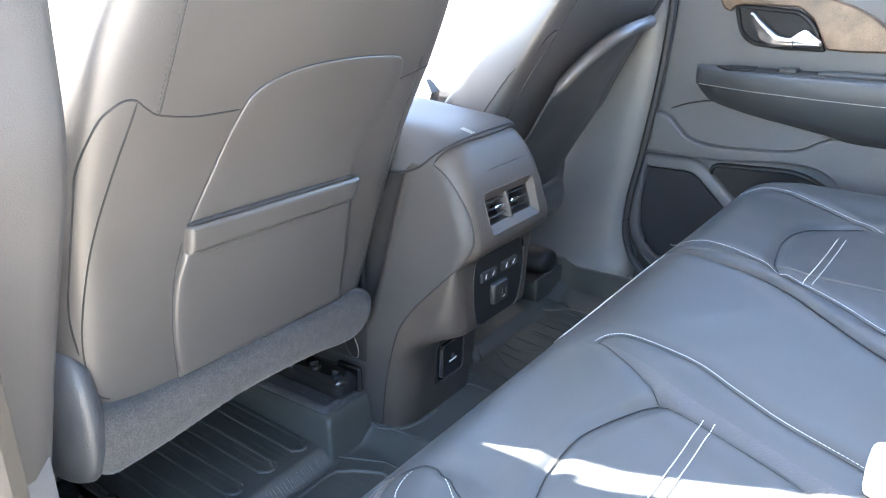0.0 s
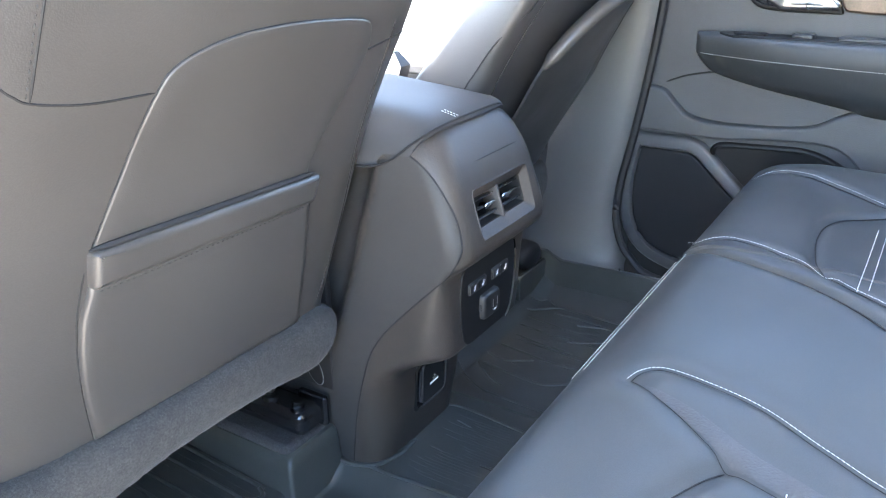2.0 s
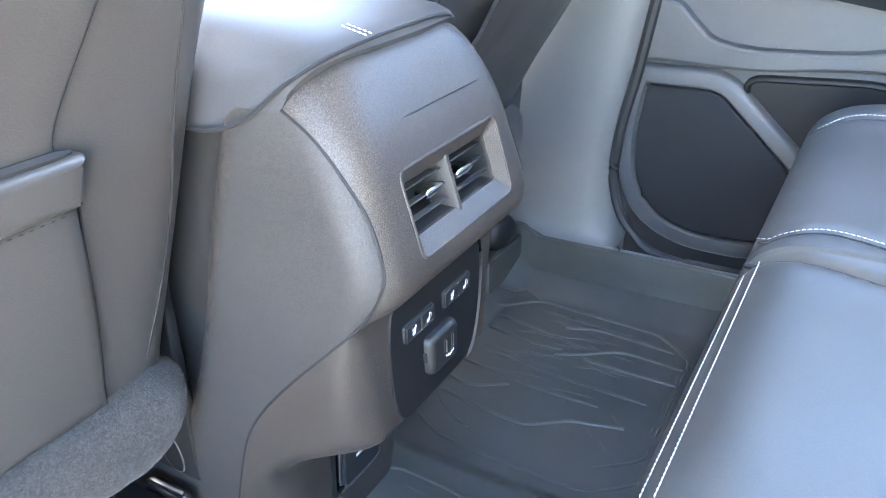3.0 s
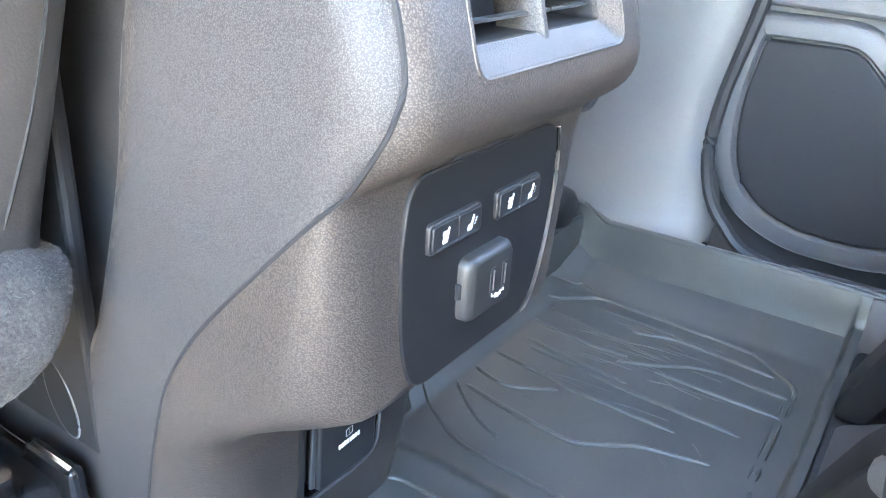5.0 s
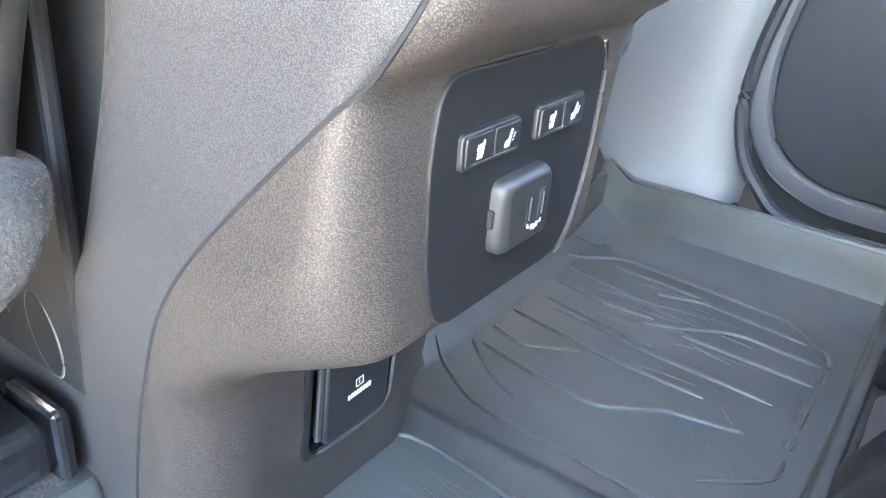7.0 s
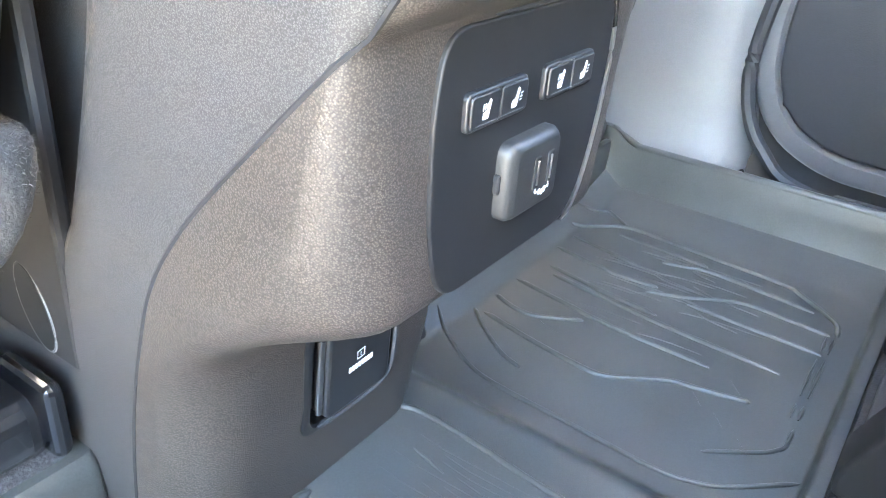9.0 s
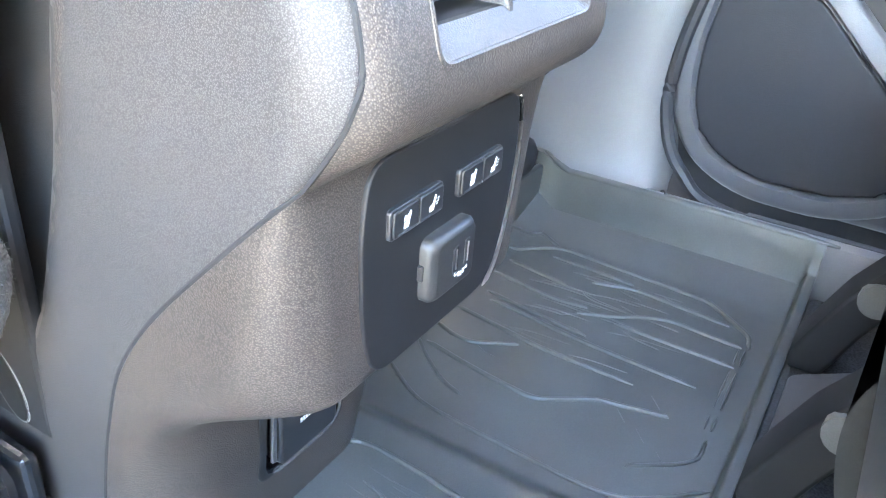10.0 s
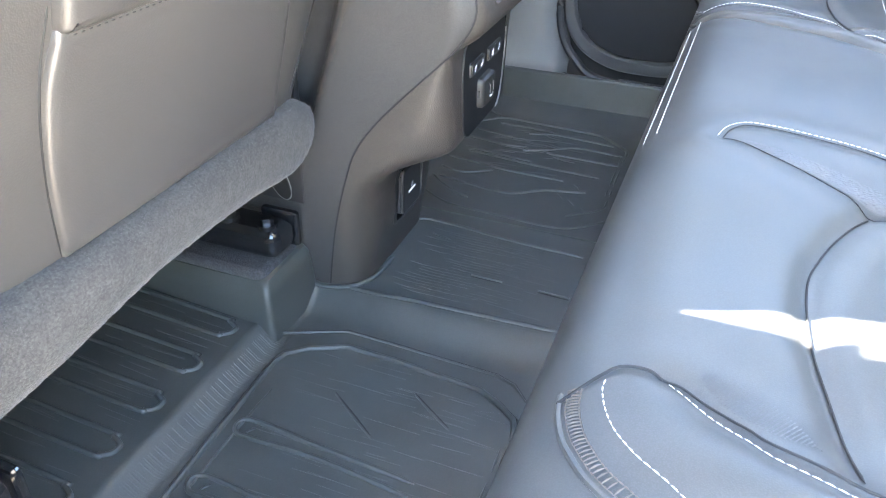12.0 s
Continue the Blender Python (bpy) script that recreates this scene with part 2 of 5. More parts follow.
# ---------------- ground and car shell ----------------
ground_bm = bmesh.new()
for q in ((-1, -1), (1, -1), (1, 1), (-1, 1)):
    ground_bm.verts.new((q[0] * 900, q[1] * 900, -0.36))
ground_bm.faces.new(ground_bm.verts)
solid("ground", ground_bm, ASPHALT, "pale worn asphalt of the parking lot", "ground", "structure")


def wall_piece(name, label, category, pieces, mat, bevel=0.012, kind="structure"):
    bm = bmesh.new()
    for a, b in pieces:
        box(bm, a, b, bevel)
    return solid(name, bm, mat, label, category, kind)


wall_piece("floor", "dark metal car floor under the mat", "floor", [((-0.66, -0.95, -0.04), (0.66, 1.75, 0.02))], PLASTIC, 0.004)
# roof with a rounded edge
roof_bm = sheet(lambda u, v: Vector((u, v, 1.17 + 0.05 * (1 - (u / 0.66) ** 2) - 0.03 * ((v + 0.1) / 0.9) ** 2)), arange(-0.48, 0.48, 0.04), arange(-1.0, 0.78, 0.05), 0.04)
solid("ceiling", roof_bm, BEIGE, "light grey cloth headliner of the car roof", "ceiling", "structure")
wall_piece("wall_side_post", "dark bronze painted body post in the open doorway", "body post", [((-0.785, -0.010, -0.10), (-0.705, 0.060, 1.2))], PAINT, 0.02)
wall_piece("wall_rear", "dark trim closing the cargo end of the cabin", "wall", [((-0.66, -1.02, 0.0), (0.66, -0.97, 0.80))], PLASTIC)
# unseen quarters and tinted rear window, added to cut light from behind
wall_piece("wall_quarter_left", "dark trim of the rear quarter behind the open doorway", "wall", [((-0.72, -1.02, 0.0), (-0.665, -0.66, 1.19))], PLASTIC)
wall_piece("wall_quarter_right", "dark trim of the rear quarter behind the closed door", "wall", [((0.665, -1.02, 0.0), (0.72, -0.86, 1.19))], PLASTIC)
wall_piece("window_rear", "dark tinted rear window of the cargo end", "rear window", [((-0.45, -1.00, 0.795), (0.45, -0.994, 1.17))], PRIVACY, 0.0)
wall_piece("trim_rear_pillars", "light grey trim on the rear roof pillars", "pillar trim", [((-0.66, -1.02, 0.80), (-0.45, -0.80, 1.2)), ((0.45, -1.02, 0.80), (0.66, -0.80, 1.2))], PILLAR, 0.03)
dash_bm = bmesh.new()
rings = []
for x in arange(-0.64, 0.64, 0.08):
    rings.append([Vector((x, y, z)) for y, z in ((1.42, 0.1), (1.02, 0.1), (0.98, 0.30), (0.92, 0.50), (0.90, 0.62 + 0.02 * math.cos(x * 5)), (0.94, 0.69 + 0.03 * math.cos(x * 4)), (1.05, 0.73 + 0.03 * math.cos(x * 4)), (1.25, 0.74), (1.42, 0.72))])
skin(dash_bm, rings)
wall_piece("wall_bulkhead", "dark bulkhead below the dashboard", "wall", [((-0.66, 1.36, -0.04), (0.66, 1.41, 0.70))], PLASTIC)
box(dash_bm, (-0.105, 0.64, 0.03), (0.105, 1.10, 0.50), 0.03, 3)
solid("dashboard", dash_bm, PLASTIC, "dark soft-touch dashboard below the windscreen", "dashboard")
wall_piece("trim_windscreen_pillars", "light grey trim along the windscreen pillars", "pillar trim", [((-0.66, 0.74, 1.08), (0.66, 0.80, 1.17))], PILLAR, 0.01)
for sx in (-1, 1):
    bm = bmesh.new()
    tube(bm, [(sx * 0.60, 0.76, 1.14), (sx * 0.64, 1.05, 0.93), (sx * 0.66, 1.42, 0.72)], 0.035, 10)
    solid("trim_windscreen_post", bm, PILLAR, "slanting light grey windscreen post trim", "pillar trim", "structure")
# front door panels below the windows
for sx, nm in ((-1, "door_2"), (1, "door_3")):
    bm = bmesh.new()
    box(bm, (sx * 0.665, 0.10, 0.06), (sx * 0.72, 1.40, 0.740), 0.02)
    box(bm, (sx * 0.61, 0.35, 0.46), (sx * 0.67, 0.95, 0.52), 0.02)
    solid(nm, bm, TRIM, "closed dark front door panel with a padded armrest", "car door", "structure")


LEFT_POST = (smooth_table([(0.02, 0.15), (0.13, 0.14), (0.24, 0.115), (0.40, 0.068), (0.55, 0.020), (0.65, -0.012), (0.75, -0.020), (1.2, -0.03)]), smooth_table([(0.02, 0.50), (0.13, 0.44), (0.24, 0.30), (0.40, 0.19), (0.55, 0.09), (0.65, 0.030), (0.75, 0.010), (0.85, 0.005), (1.2, 0.0)]))


def post(sx, name, label, mat):
    """The trim of the post between the doors: wide and flared at its foot."""
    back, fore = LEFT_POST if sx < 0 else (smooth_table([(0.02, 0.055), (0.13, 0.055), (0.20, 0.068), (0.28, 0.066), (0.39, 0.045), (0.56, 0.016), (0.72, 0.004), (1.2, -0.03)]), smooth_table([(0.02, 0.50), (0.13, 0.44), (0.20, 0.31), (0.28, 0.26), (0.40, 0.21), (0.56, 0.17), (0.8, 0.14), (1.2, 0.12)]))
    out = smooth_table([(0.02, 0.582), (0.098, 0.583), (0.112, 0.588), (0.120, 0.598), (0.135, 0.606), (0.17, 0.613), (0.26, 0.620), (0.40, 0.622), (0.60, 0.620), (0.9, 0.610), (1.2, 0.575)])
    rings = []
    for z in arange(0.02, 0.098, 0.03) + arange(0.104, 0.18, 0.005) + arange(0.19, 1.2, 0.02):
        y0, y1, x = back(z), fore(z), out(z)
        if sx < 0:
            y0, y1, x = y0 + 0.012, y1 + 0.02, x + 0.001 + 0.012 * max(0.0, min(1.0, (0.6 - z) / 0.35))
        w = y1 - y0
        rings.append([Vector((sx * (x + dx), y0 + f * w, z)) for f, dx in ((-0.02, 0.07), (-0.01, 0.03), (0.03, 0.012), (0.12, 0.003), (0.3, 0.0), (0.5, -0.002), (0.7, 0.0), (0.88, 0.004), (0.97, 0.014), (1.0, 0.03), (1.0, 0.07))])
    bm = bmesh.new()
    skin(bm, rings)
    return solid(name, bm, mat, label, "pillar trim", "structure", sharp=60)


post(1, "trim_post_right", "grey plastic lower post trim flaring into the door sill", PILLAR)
post(-1, "trim_post_left", "grey plastic post trim at the open doorway, darkened as in shade", PILLAR_SHADE)
for sx in (1, -1):
    bm = bmesh.new()
    SX_ = 0.0 if sx > 0 else -0.030
    if sx > 0:
        tube(bm, spline([(sx * 0.640 + SX_, 0.02 - 0.018, 1.0), (sx * 0.640 + SX_, 0.000, 0.72), (sx * 0.640 + SX_, 0.013, 0.56), (sx * 0.640 + SX_, 0.040, 0.39), (sx * 0.640 + SX_, 0.062, 0.28), (sx * 0.638 + SX_, 0.063, 0.20), (sx * 0.632, 0.030, 0.135), (sx * 0.628, -0.05, 0.098), (sx * 0.628, -0.35, 0.095)], 8), 0.008, 8)
    if sx > 0:
        solid("trim_door_seal", bm, SEAL, "black rubber door seal along the doorway", "door seal", "structure")
    # sill trim with an upper step
    prof = [(0.582, 0.02), (0.583, 0.098), (0.587, 0.112), (0.594, 0.117), (0.606, 0.113), (0.622, 0.104), (0.64, 0.09), (0.66, 0.02)]
    bm = bmesh.new()
    skin(bm, [[Vector((sx * x, y, z)) for x, z in prof] for y in arange(-0.62, 0.06, 0.04)])
    sill = solid("trim_sill", bm, PILLAR, "dark plastic door sill trim", "sill trim", "structure")
    part("sill_joint", tube(bmesh.new(), [(sx * x, 0.030 + 0.4 * (x - 0.583), z) for x, z in ((0.5825, 0.104), (0.587, 0.1125), (0.594, 0.1175), (0.606, 0.1150), (0.622, 0.1075), (0.634, 0.098))], 0.0011, 5), SEAM, sill)
    bm = bmesh.new()
    for k in range(5):
        box(bm, (sx * (0.598 + k * 0.006), -0.42, 0.100), (sx * (0.6005 + k * 0.006), -0.06, 0.1175 - k * 0.0018), 0.0008, 1)
    solid("sill_plate", bm, PLASTIC, "ribbed scuff plate on the door sill", "sill plate", "structure")

# ---------------- rear door on the far side ----------------
door = thing("door_1", "closed dark grey rear car door with speaker and armrest", "car door", kind="structure")


def on_door(base=0.672):
    return lambda u, v, d: Vector((base - d + 0.10 * max(0.0, v - 0.60) ** 2 * 4, u, v))


def rim_slab(bm, outline, place, depth, bevel, rim, sink):
    outline = [Vector(p) for p in outline]
    rings = [[place(p.x, p.y, 0.0) for p in outline], [place(p.x, p.y, depth - bevel) for p in outline]]
    for k in (1, 2, 3):
        a = k / 3 * math.pi / 2
        rings.append([place(p[0], p[1], depth - bevel + bevel * math.sin(a)) for p in offset2d(outline, bevel * (1 - math.cos(a)))])
    rings.append([place(p[0], p[1], depth) for p in offset2d(outline, rim)])
    rings.append([place(p[0], p[1], depth - 0.3 * sink) for p in offset2d(outline, rim + 0.25 * sink)])
    rings.append([place(p[0], p[1], depth - sink) for p in offset2d(outline, rim + 0.35 * sink)])
    vs = skin(bm, rings, cap=False)
    close_top(bm, vs[-1])
    bm.faces.new(vs[0])
    return offset2d(outline, rim + 0.35 * sink)


lead = [(0.006, 0.80), (0.006, 0.70), (0.022, 0.56), (0.046, 0.39), (0.066, 0.27), (0.060, 0.195), (0.026, 0.140), (-0.05, 0.108)]
panel_out = [(p.x, p.y) for p in spline([(a, b, 0) for a, b in lead], 4)] + [(-0.85, 0.105), (-0.85, 0.80)]
part("door_panel", slab(bmesh.new(), panel_out, on_door(0.705), 0.036, 0.010), TRIM, door)
# upper roll of the door towards the window
part("door_shell", box(bmesh.new(), (0.700, -0.86, -0.12), (0.735, 0.09, 0.80), 0.012), SEAL, door)
part("window_ledge", tube(bmesh.new(), [(0.70, 0.004, 0.80), (0.70, -0.4, 0.815), (0.70, -0.85, 0.83)], 0.035, 12, 0.7), TRIM, door)
# carrier band that sweeps under the armrest
band = [(p.x, p.y) for p in spline([(0.030, 0.476, 0), (-0.004, 0.470, 0), (-0.030, 0.445, 0), (-0.060, 0.424, 0), (-0.13, 0.417, 0), (-0.25, 0.425, 0), (-0.30, 0.448, 0), (-0.34, 0.463, 0), (-0.41, 0.472, 0), (-0.60, 0.478, 0)], 5)]
band += [(p.x, p.y) for p in spline([(-0.60, 0.24, 0), (-0.48, 0.285, 0), (-0.425, 0.316, 0), (-0.362, 0.350, 0), (-0.325, 0.384, 0), (-0.285, 0.398, 0), (-0.20, 0.396, 0), (-0.108, 0.388, 0), (0.046, 0.392, 0)], 5)]
part("lower_carrier", slab(bmesh.new(), band, on_door(0.672), 0.022, 0.005), TRIM, door)
# recessed bottle pocket behind the speaker; panel black paints the shade of its depth
pocket = rounded([(-0.085, 0.380), (-0.27, 0.388), (-0.33, 0.36), (-0.43, 0.28), (-0.60, 0.20), (-0.60, 0.13), (-0.20, 0.13)], 0.04)
pbm = bmesh.new()
rim_slab(pbm, pocket, on_door(0.680), 0.022, 0.005, 0.006, 0.0095)
part("door_pocket", pbm, PANEL, door, "moulded door pocket, blackened for the shade of its depth")
spk = rounded([(0.046, 0.384), (0.060, 0.36), (0.074, 0.275), (0.066, 0.195), (0.030, 0.140), (-0.035, 0.110), (-0.15, 0.108), (-0.235, 0.15), (-0.20, 0.27), (-0.160, 0.306), (-0.078, 0.384)], [0.02, 0.02, 0.04, 0.04, 0.04, 0.05, 0.05, 0.05, 0.04, 0.05, 0.03])
sbm = bmesh.new()
inner = rim_slab(sbm, spk, on_door(0.680), 0.026, 0.010, 0.024, 0.010)
part("speaker_frame", sbm, TRIM, door)
GRILLE = material("speaker_grille", (0.012, 0.013, 0.016), 0.6, grain=0.22, grain_size=0.0016, grain_kind="cells", vary=0.15, spec=0.3)
part("speaker_grille", slab(bmesh.new(), offset2d(inner, 0.002), on_door(0.664), 0.007, 0.003), GRILLE, door, "black perforated speaker grille")
# armrest
arm_prof = smooth_table([(-0.80, 0.095), (-0.40, 0.095), (-0.20, 0.078), (-0.12, 0.058), (-0.085, 0.047), (-0.066, 0.037), (-0.057, 0.024), (-0.052, 0.006)])
arm_low = smooth_table([(-0.80, 0.452), (-0.40, 0.452), (-0.32, 0.462), (-0.25, 0.474), (-0.17, 0.487), (-0.096, 0.504), (-0.068, 0.522), (-0.052, 0.540)])
rings = []
for y in arange(-0.80, -0.10, 0.02) + arange(-0.09, -0.0525, 0.004):
    d, lo, hi = arm_prof(y), arm_low(y), 0.574
    x0 = 0.672
    sec = [(0.0, lo), (0.35, lo + 0.002), (0.72, lo + 0.25 * (hi - lo)), (0.94, lo + 0.55 * (hi - lo)), (1.0, hi - 0.032), (1.0, hi - 0.012), (0.96, hi - 0.003), (0.88, hi), (0.0, hi + 0.002)]
    rings.append([Vector((x0 - f * d, y, z)) for f, z in sec])
bm = bmesh.new()
skin(bm, rings)
part("armrest", bm, LEATHER, door, "padded black armrest", sharp=60)
bm = bmesh.new()
stitches(bm, [(0.672 - arm_prof(y) * 1.0 - 0.0016, y, 0.544 - 0.02 * min(1, max(0, (-y - 0.06) / 0.4)) * 0.4) for y in arange(-0.78, -0.070, 0.01)][::-1], lift=(-0.0004, 0, 0))
part("armrest_stitching", bm, THREAD, door, "white contrast stitching")
bm = bmesh.new()
slab(bm, rounded([(-0.085, 0.004), (-0.60, 0.010), (-0.60, 0.060), (-0.12, 0.052)], 0.02), lambda u, v, d: Vector((0.668 - v, u, 0.5735 + d)), 0.004, 0.0015)
part("switch_plate", bm, PANEL, door, "gloss black window switch plate")
bm = bmesh.new()
slab(bm, rounded([(-0.115, 0.014), (-0.175, 0.016), (-0.175, 0.046), (-0.125, 0.044)], 0.008), lambda u, v, d: Vector((0.668 - v, u, 0.5775 + d)), 0.003, 0.001)
part("pull_cup", bm, PANEL, door)
bm = bmesh.new()
slab(bm, rounded([(-0.215, 0.018), (-0.25, 0.019), (-0.25, 0.046), (-0.215, 0.045)], 0.006), lambda u, v, d: Vector((0.668 - v, u, 0.5775 + d)), 0.006, 0.002)
part("window_switch", bm, BUTTON, door)
bm = bmesh.new()
slab(bm, rounded([(-0.285, 0.014), (-0.42, 0.016), (-0.42, 0.052), (-0.285, 0.050)], 0.008), lambda u, v, d: Vector((0.668 - v, u, 0.5775 + d)), 0.0035, 0.001)
part("grip_pad", bm, LEATHER, door)
# handle surround, decor and lever
bz = rounded([(-0.110, 0.694), (-0.125, 0.640), (-0.149, 0.618), (-0.196, 0.613), (-0.284, 0.612), (-0.262, 0.660), (-0.234, 0.684)], [0.012, 0.02, 0.02, 0.02, 0.006, 0.02, 0.02])
bm = bmesh.new()
rim_slab(bm, bz, on_door(0.672), 0.009, 0.003, 0.006, 0.006)
part("handle_surround", bm, PANEL, door, "dark recessed handle surround")
leaf = [(-0.081, 0.722), (-0.084, 0.700), (-0.092, 0.684), (-0.106, 0.678), (-0.114, 0.690), (-0.134, 0.6935), (-0.230, 0.6885), (-0.258, 0.667), (-0.276, 0.634), (-0.285, 0.6165), (-0.330, 0.614), (-0.393, 0.616), (-0.409, 0.626), (-0.393, 0.646), (-0.359, 0.674), (-0.321, 0.694), (-0.274, 0.708), (-0.186, 0.722), (-0.115, 0.728)]
bm = bmesh.new()
slab(bm, rounded(leaf, 0.006, 3), on_door(0.672), 0.013, 0.004)
part("decor_panel", bm, WOOD, door, "brown wood-look decor trim round the handle")
lever = rounded([(-0.144, 0.678), (-0.150, 0.680), (-0.168, 0.664), (-0.199, 0.640), (-0.223, 0.635), (-0.238, 0.648), (-0.249, 0.653), (-0.279, 0.630), (-0.277, 0.620), (-0.189, 0.619), (-0.166, 0.629)], 0.005, 3)
bm = bmesh.new()
slab(bm, lever, lambda u, v, d: Vector((0.664 - d - 0.010 * math.sin(min(1, max(0, (-u - 0.144) / 0.13)) * math.pi), u, v)), 0.012, 0.0055, 4)
part("door_handle", bm, SATIN, door, "satin silver inner door handle")
part("door_crease", tube(bmesh.new(), spline([(0.667, -0.004, 0.482), (0.668, -0.04, 0.496), (0.668, -0.085, 0.505), (0.666, -0.12, 0.505)], 6), 0.0018, 6), SEAM, door)


# ---------------- floor mat ----------------
def floor_z(x, y):
    ax = abs(x)
    z = 0.050
    h0, hw = (0.100, 0.052) if x < 0 else (0.108, 0.038)
    h = np.clip((ax - h0) / hw, 0, 1)
    z += 0.022 * (1 - h * h * (3 - 2 * h))
    k = np.clip((y - 0.158) / 0.034, 0, 1)
    if ax > 0.10:
        z += (0.024 if x < 0 else 0.018) * k * k * (3 - 2 * k) * np.clip((ax - 0.10) / 0.03, 0, 1) + 0.06 * max(0.0, y - 0.21) * (1 if x < 0 else 0.6)
    # sloping border and rim towards the sill, and the rim at the seat
    r = np.clip((ax - 0.570) / 0.008, 0, 1)
    z += 0.050 * r * r * (3 - 2 * r) + 0.016 * float(np.clip((ax - 0.513) / 0.056, 0, 1))
    b = np.clip((-0.137 - y) / 0.006, 0, 1)
    z += 0.014 * b * b * (3 - 2 * b) * (1 - r)
    return float(z)


mat_bm = sheet(lambda u, v: Vector((u, v, floor_z(u, v))), arange(-0.588, -0.566, 0.002) + arange(-0.560, -0.160, 0.0080) + arange(-0.154, -0.094, 0.004) + arange(-0.088, 0.088, 0.0080) + arange(0.094, 0.154, 0.004) + arange(0.160, 0.560, 0.0080) + arange(0.566, 0.588, 0.002), arange(-0.152, -0.148, 0.004) + arange(-0.145, -0.133, 0.0015) + arange(-0.126, 0.150, 0.0080) + arange(0.154, 0.196, 0.003) + arange(0.202, 0.56, 0.0080), 0.006)
floor_mat = tagged(part("floor_mat", mat_bm, RUBBER, sharp=60), "black rubber all-weather mat with ribs, dusty", "floor mat")


def on_mat(pts, lift=0.0):
    return [Vector((p[0], p[1], floor_z(p[0], p[1]) + lift)) for p in pts]


def rib(pts, r=0.0022, n=6, name="rib", flat=1.1):
    part(name, tube(bmesh.new(), on_mat(spline([(a, b, 0) for a, b in pts], n), 0.0002), r * 1.15, 8, flat), RUBBER, floor_mat, sharp=80)


def groove_shade(pts, r=0.0014, n=1):
    # flat black bar on the mat, painting the shade of a groove or step
    part("groove_shade", tube(bmesh.new(), on_mat(spline([(a, b, 0) for a, b in pts], n), 0.0002), r, 6, 0.45), SEAM, floor_mat, sharp=80)


# far footwell: outer line, raised panel edge and ribs
rib([(0.216, 0.178), (0.193, 0.146), (0.175, 0.115), (0.168, 0.086), (0.164, 0.013), (0.161, -0.044), (0.165, -0.074), (0.178, -0.098), (0.213, -0.136)], 0.0017)
rib([(0.492, 0.186), (0.520, 0.160), (0.522, 0.150), (0.506, 0.120)], 0.0017, 4)
rib([(0.462, 0.170), (0.486, 0.146), (0.505, 0.119), (0.504, 0.076), (0.500, 0.008), (0.495, -0.055), (0.487, -0.071), (0.460, -0.105), (0.448, -0.114), (0.430, -0.117)], 0.0024, 4)
for pts in (((0.425, -0.1155), (0.395, -0.1165)), ((0.382, -0.1165), (0.318, -0.1175)), ((0.305, -0.1175), (0.284, -0.118))):
    rib(pts, 0.0018, 2)
    rib([(x, y + 0.006) for x, y in pts], 0.0013, 2)
rib([(0.270, -0.118), (0.247, -0.118), (0.238, -0.114), (0.228, -0.106), (0.214, -0.088), (0.200, -0.070)], 0.0016, 4)
rib([(0.249, 0.159), (0.227, 0.134), (0.207, 0.105), (0.199, 0.082)], 0.0018)
for pts in ([(0.454, 0.060), (0.462, 0.035), (0.468, 0.014), (0.465, -0.035), (0.460, -0.090)], [(0.386, 0.050), (0.402, 0.016), (0.424, -0.018), (0.431, -0.042), (0.429, -0.075), (0.427, -0.111)],
            [(0.391, 0.010), (0.390, -0.050), (0.389, -0.112)], [(0.443, 0.158), (0.436, 0.115), (0.430, 0.080)], [(0.408, 0.160), (0.400, 0.110), (0.397, 0.083), (0.401, 0.044)],
            [(0.367, 0.146), (0.358, 0.090), (0.352, 0.026)], [(0.353, 0.135), (0.346, 0.070), (0.340, 0.014), (0.336, -0.090)], [(0.321, 0.158), (0.312, 0.095), (0.306, 0.050), (0.305, -0.040)],
            [(0.482, 0.120), (0.480, 0.060), (0.477, 0.020)]):
    rib(pts, 0.0021)
rib([(0.250, 0.150), (0.240, 0.098), (0.234, 0.050), (0.235, 0.024), (0.250, 0.000), (0.265, -0.022), (0.271, -0.046), (0.276, -0.066), (0.280, -0.082)], 0.0022)
rib([(0.283, 0.158), (0.275, 0.136), (0.274, 0.116), (0.283, 0.097), (0.298, 0.074)], 0.0020)
# raised lip along the sill
for sx in (-1, 1):
    rib([(sx * 0.582, -0.165), (sx * 0.582, -0.05), (sx * 0.582, 0.08), (sx * 0.582, 0.19)], 0.0040, 3, "mat_lip")
# shoulders and top of the tunnel, with a collar round the console's foot
rib([(-0.104, 0.165), (-0.104, 0.100), (-0.100, 0.040), (-0.096, -0.05), (-0.092, -0.135)], 0.0032, 6, "tunnel_edge", 0.5)
rib([(0.077, 0.112), (0.082, 0.096), (0.080, 0.050), (0.074, 0.0), (0.070, -0.06), (0.068, -0.125)], 0.0020)
rib([(-0.112, 0.200), (-0.112, 0.165), (-0.108, 0.140), (-0.100, 0.122), (-0.085, 0.112), (-0.060, 0.106), (-0.020, 0.105)], 0.0040, 5, "collar", 0.6)
rib([(-0.024, -0.004), (-0.024, -0.044)], 0.0030, 1, "slot_edge", 1.6)
groove_shade([(-0.0275, -0.004), (-0.0275, -0.044)], 0.0026)
rib([(-0.025, -0.091), (-0.026, -0.130)], 0.0030, 1, "slot_edge", 1.6)
groove_shade([(-0.0285, -0.091), (-0.0295, -0.130)], 0.0026)
rib([(0.050, 0.078), (0.044, 0.050)], 0.0011, 3)
bm = bmesh.new()
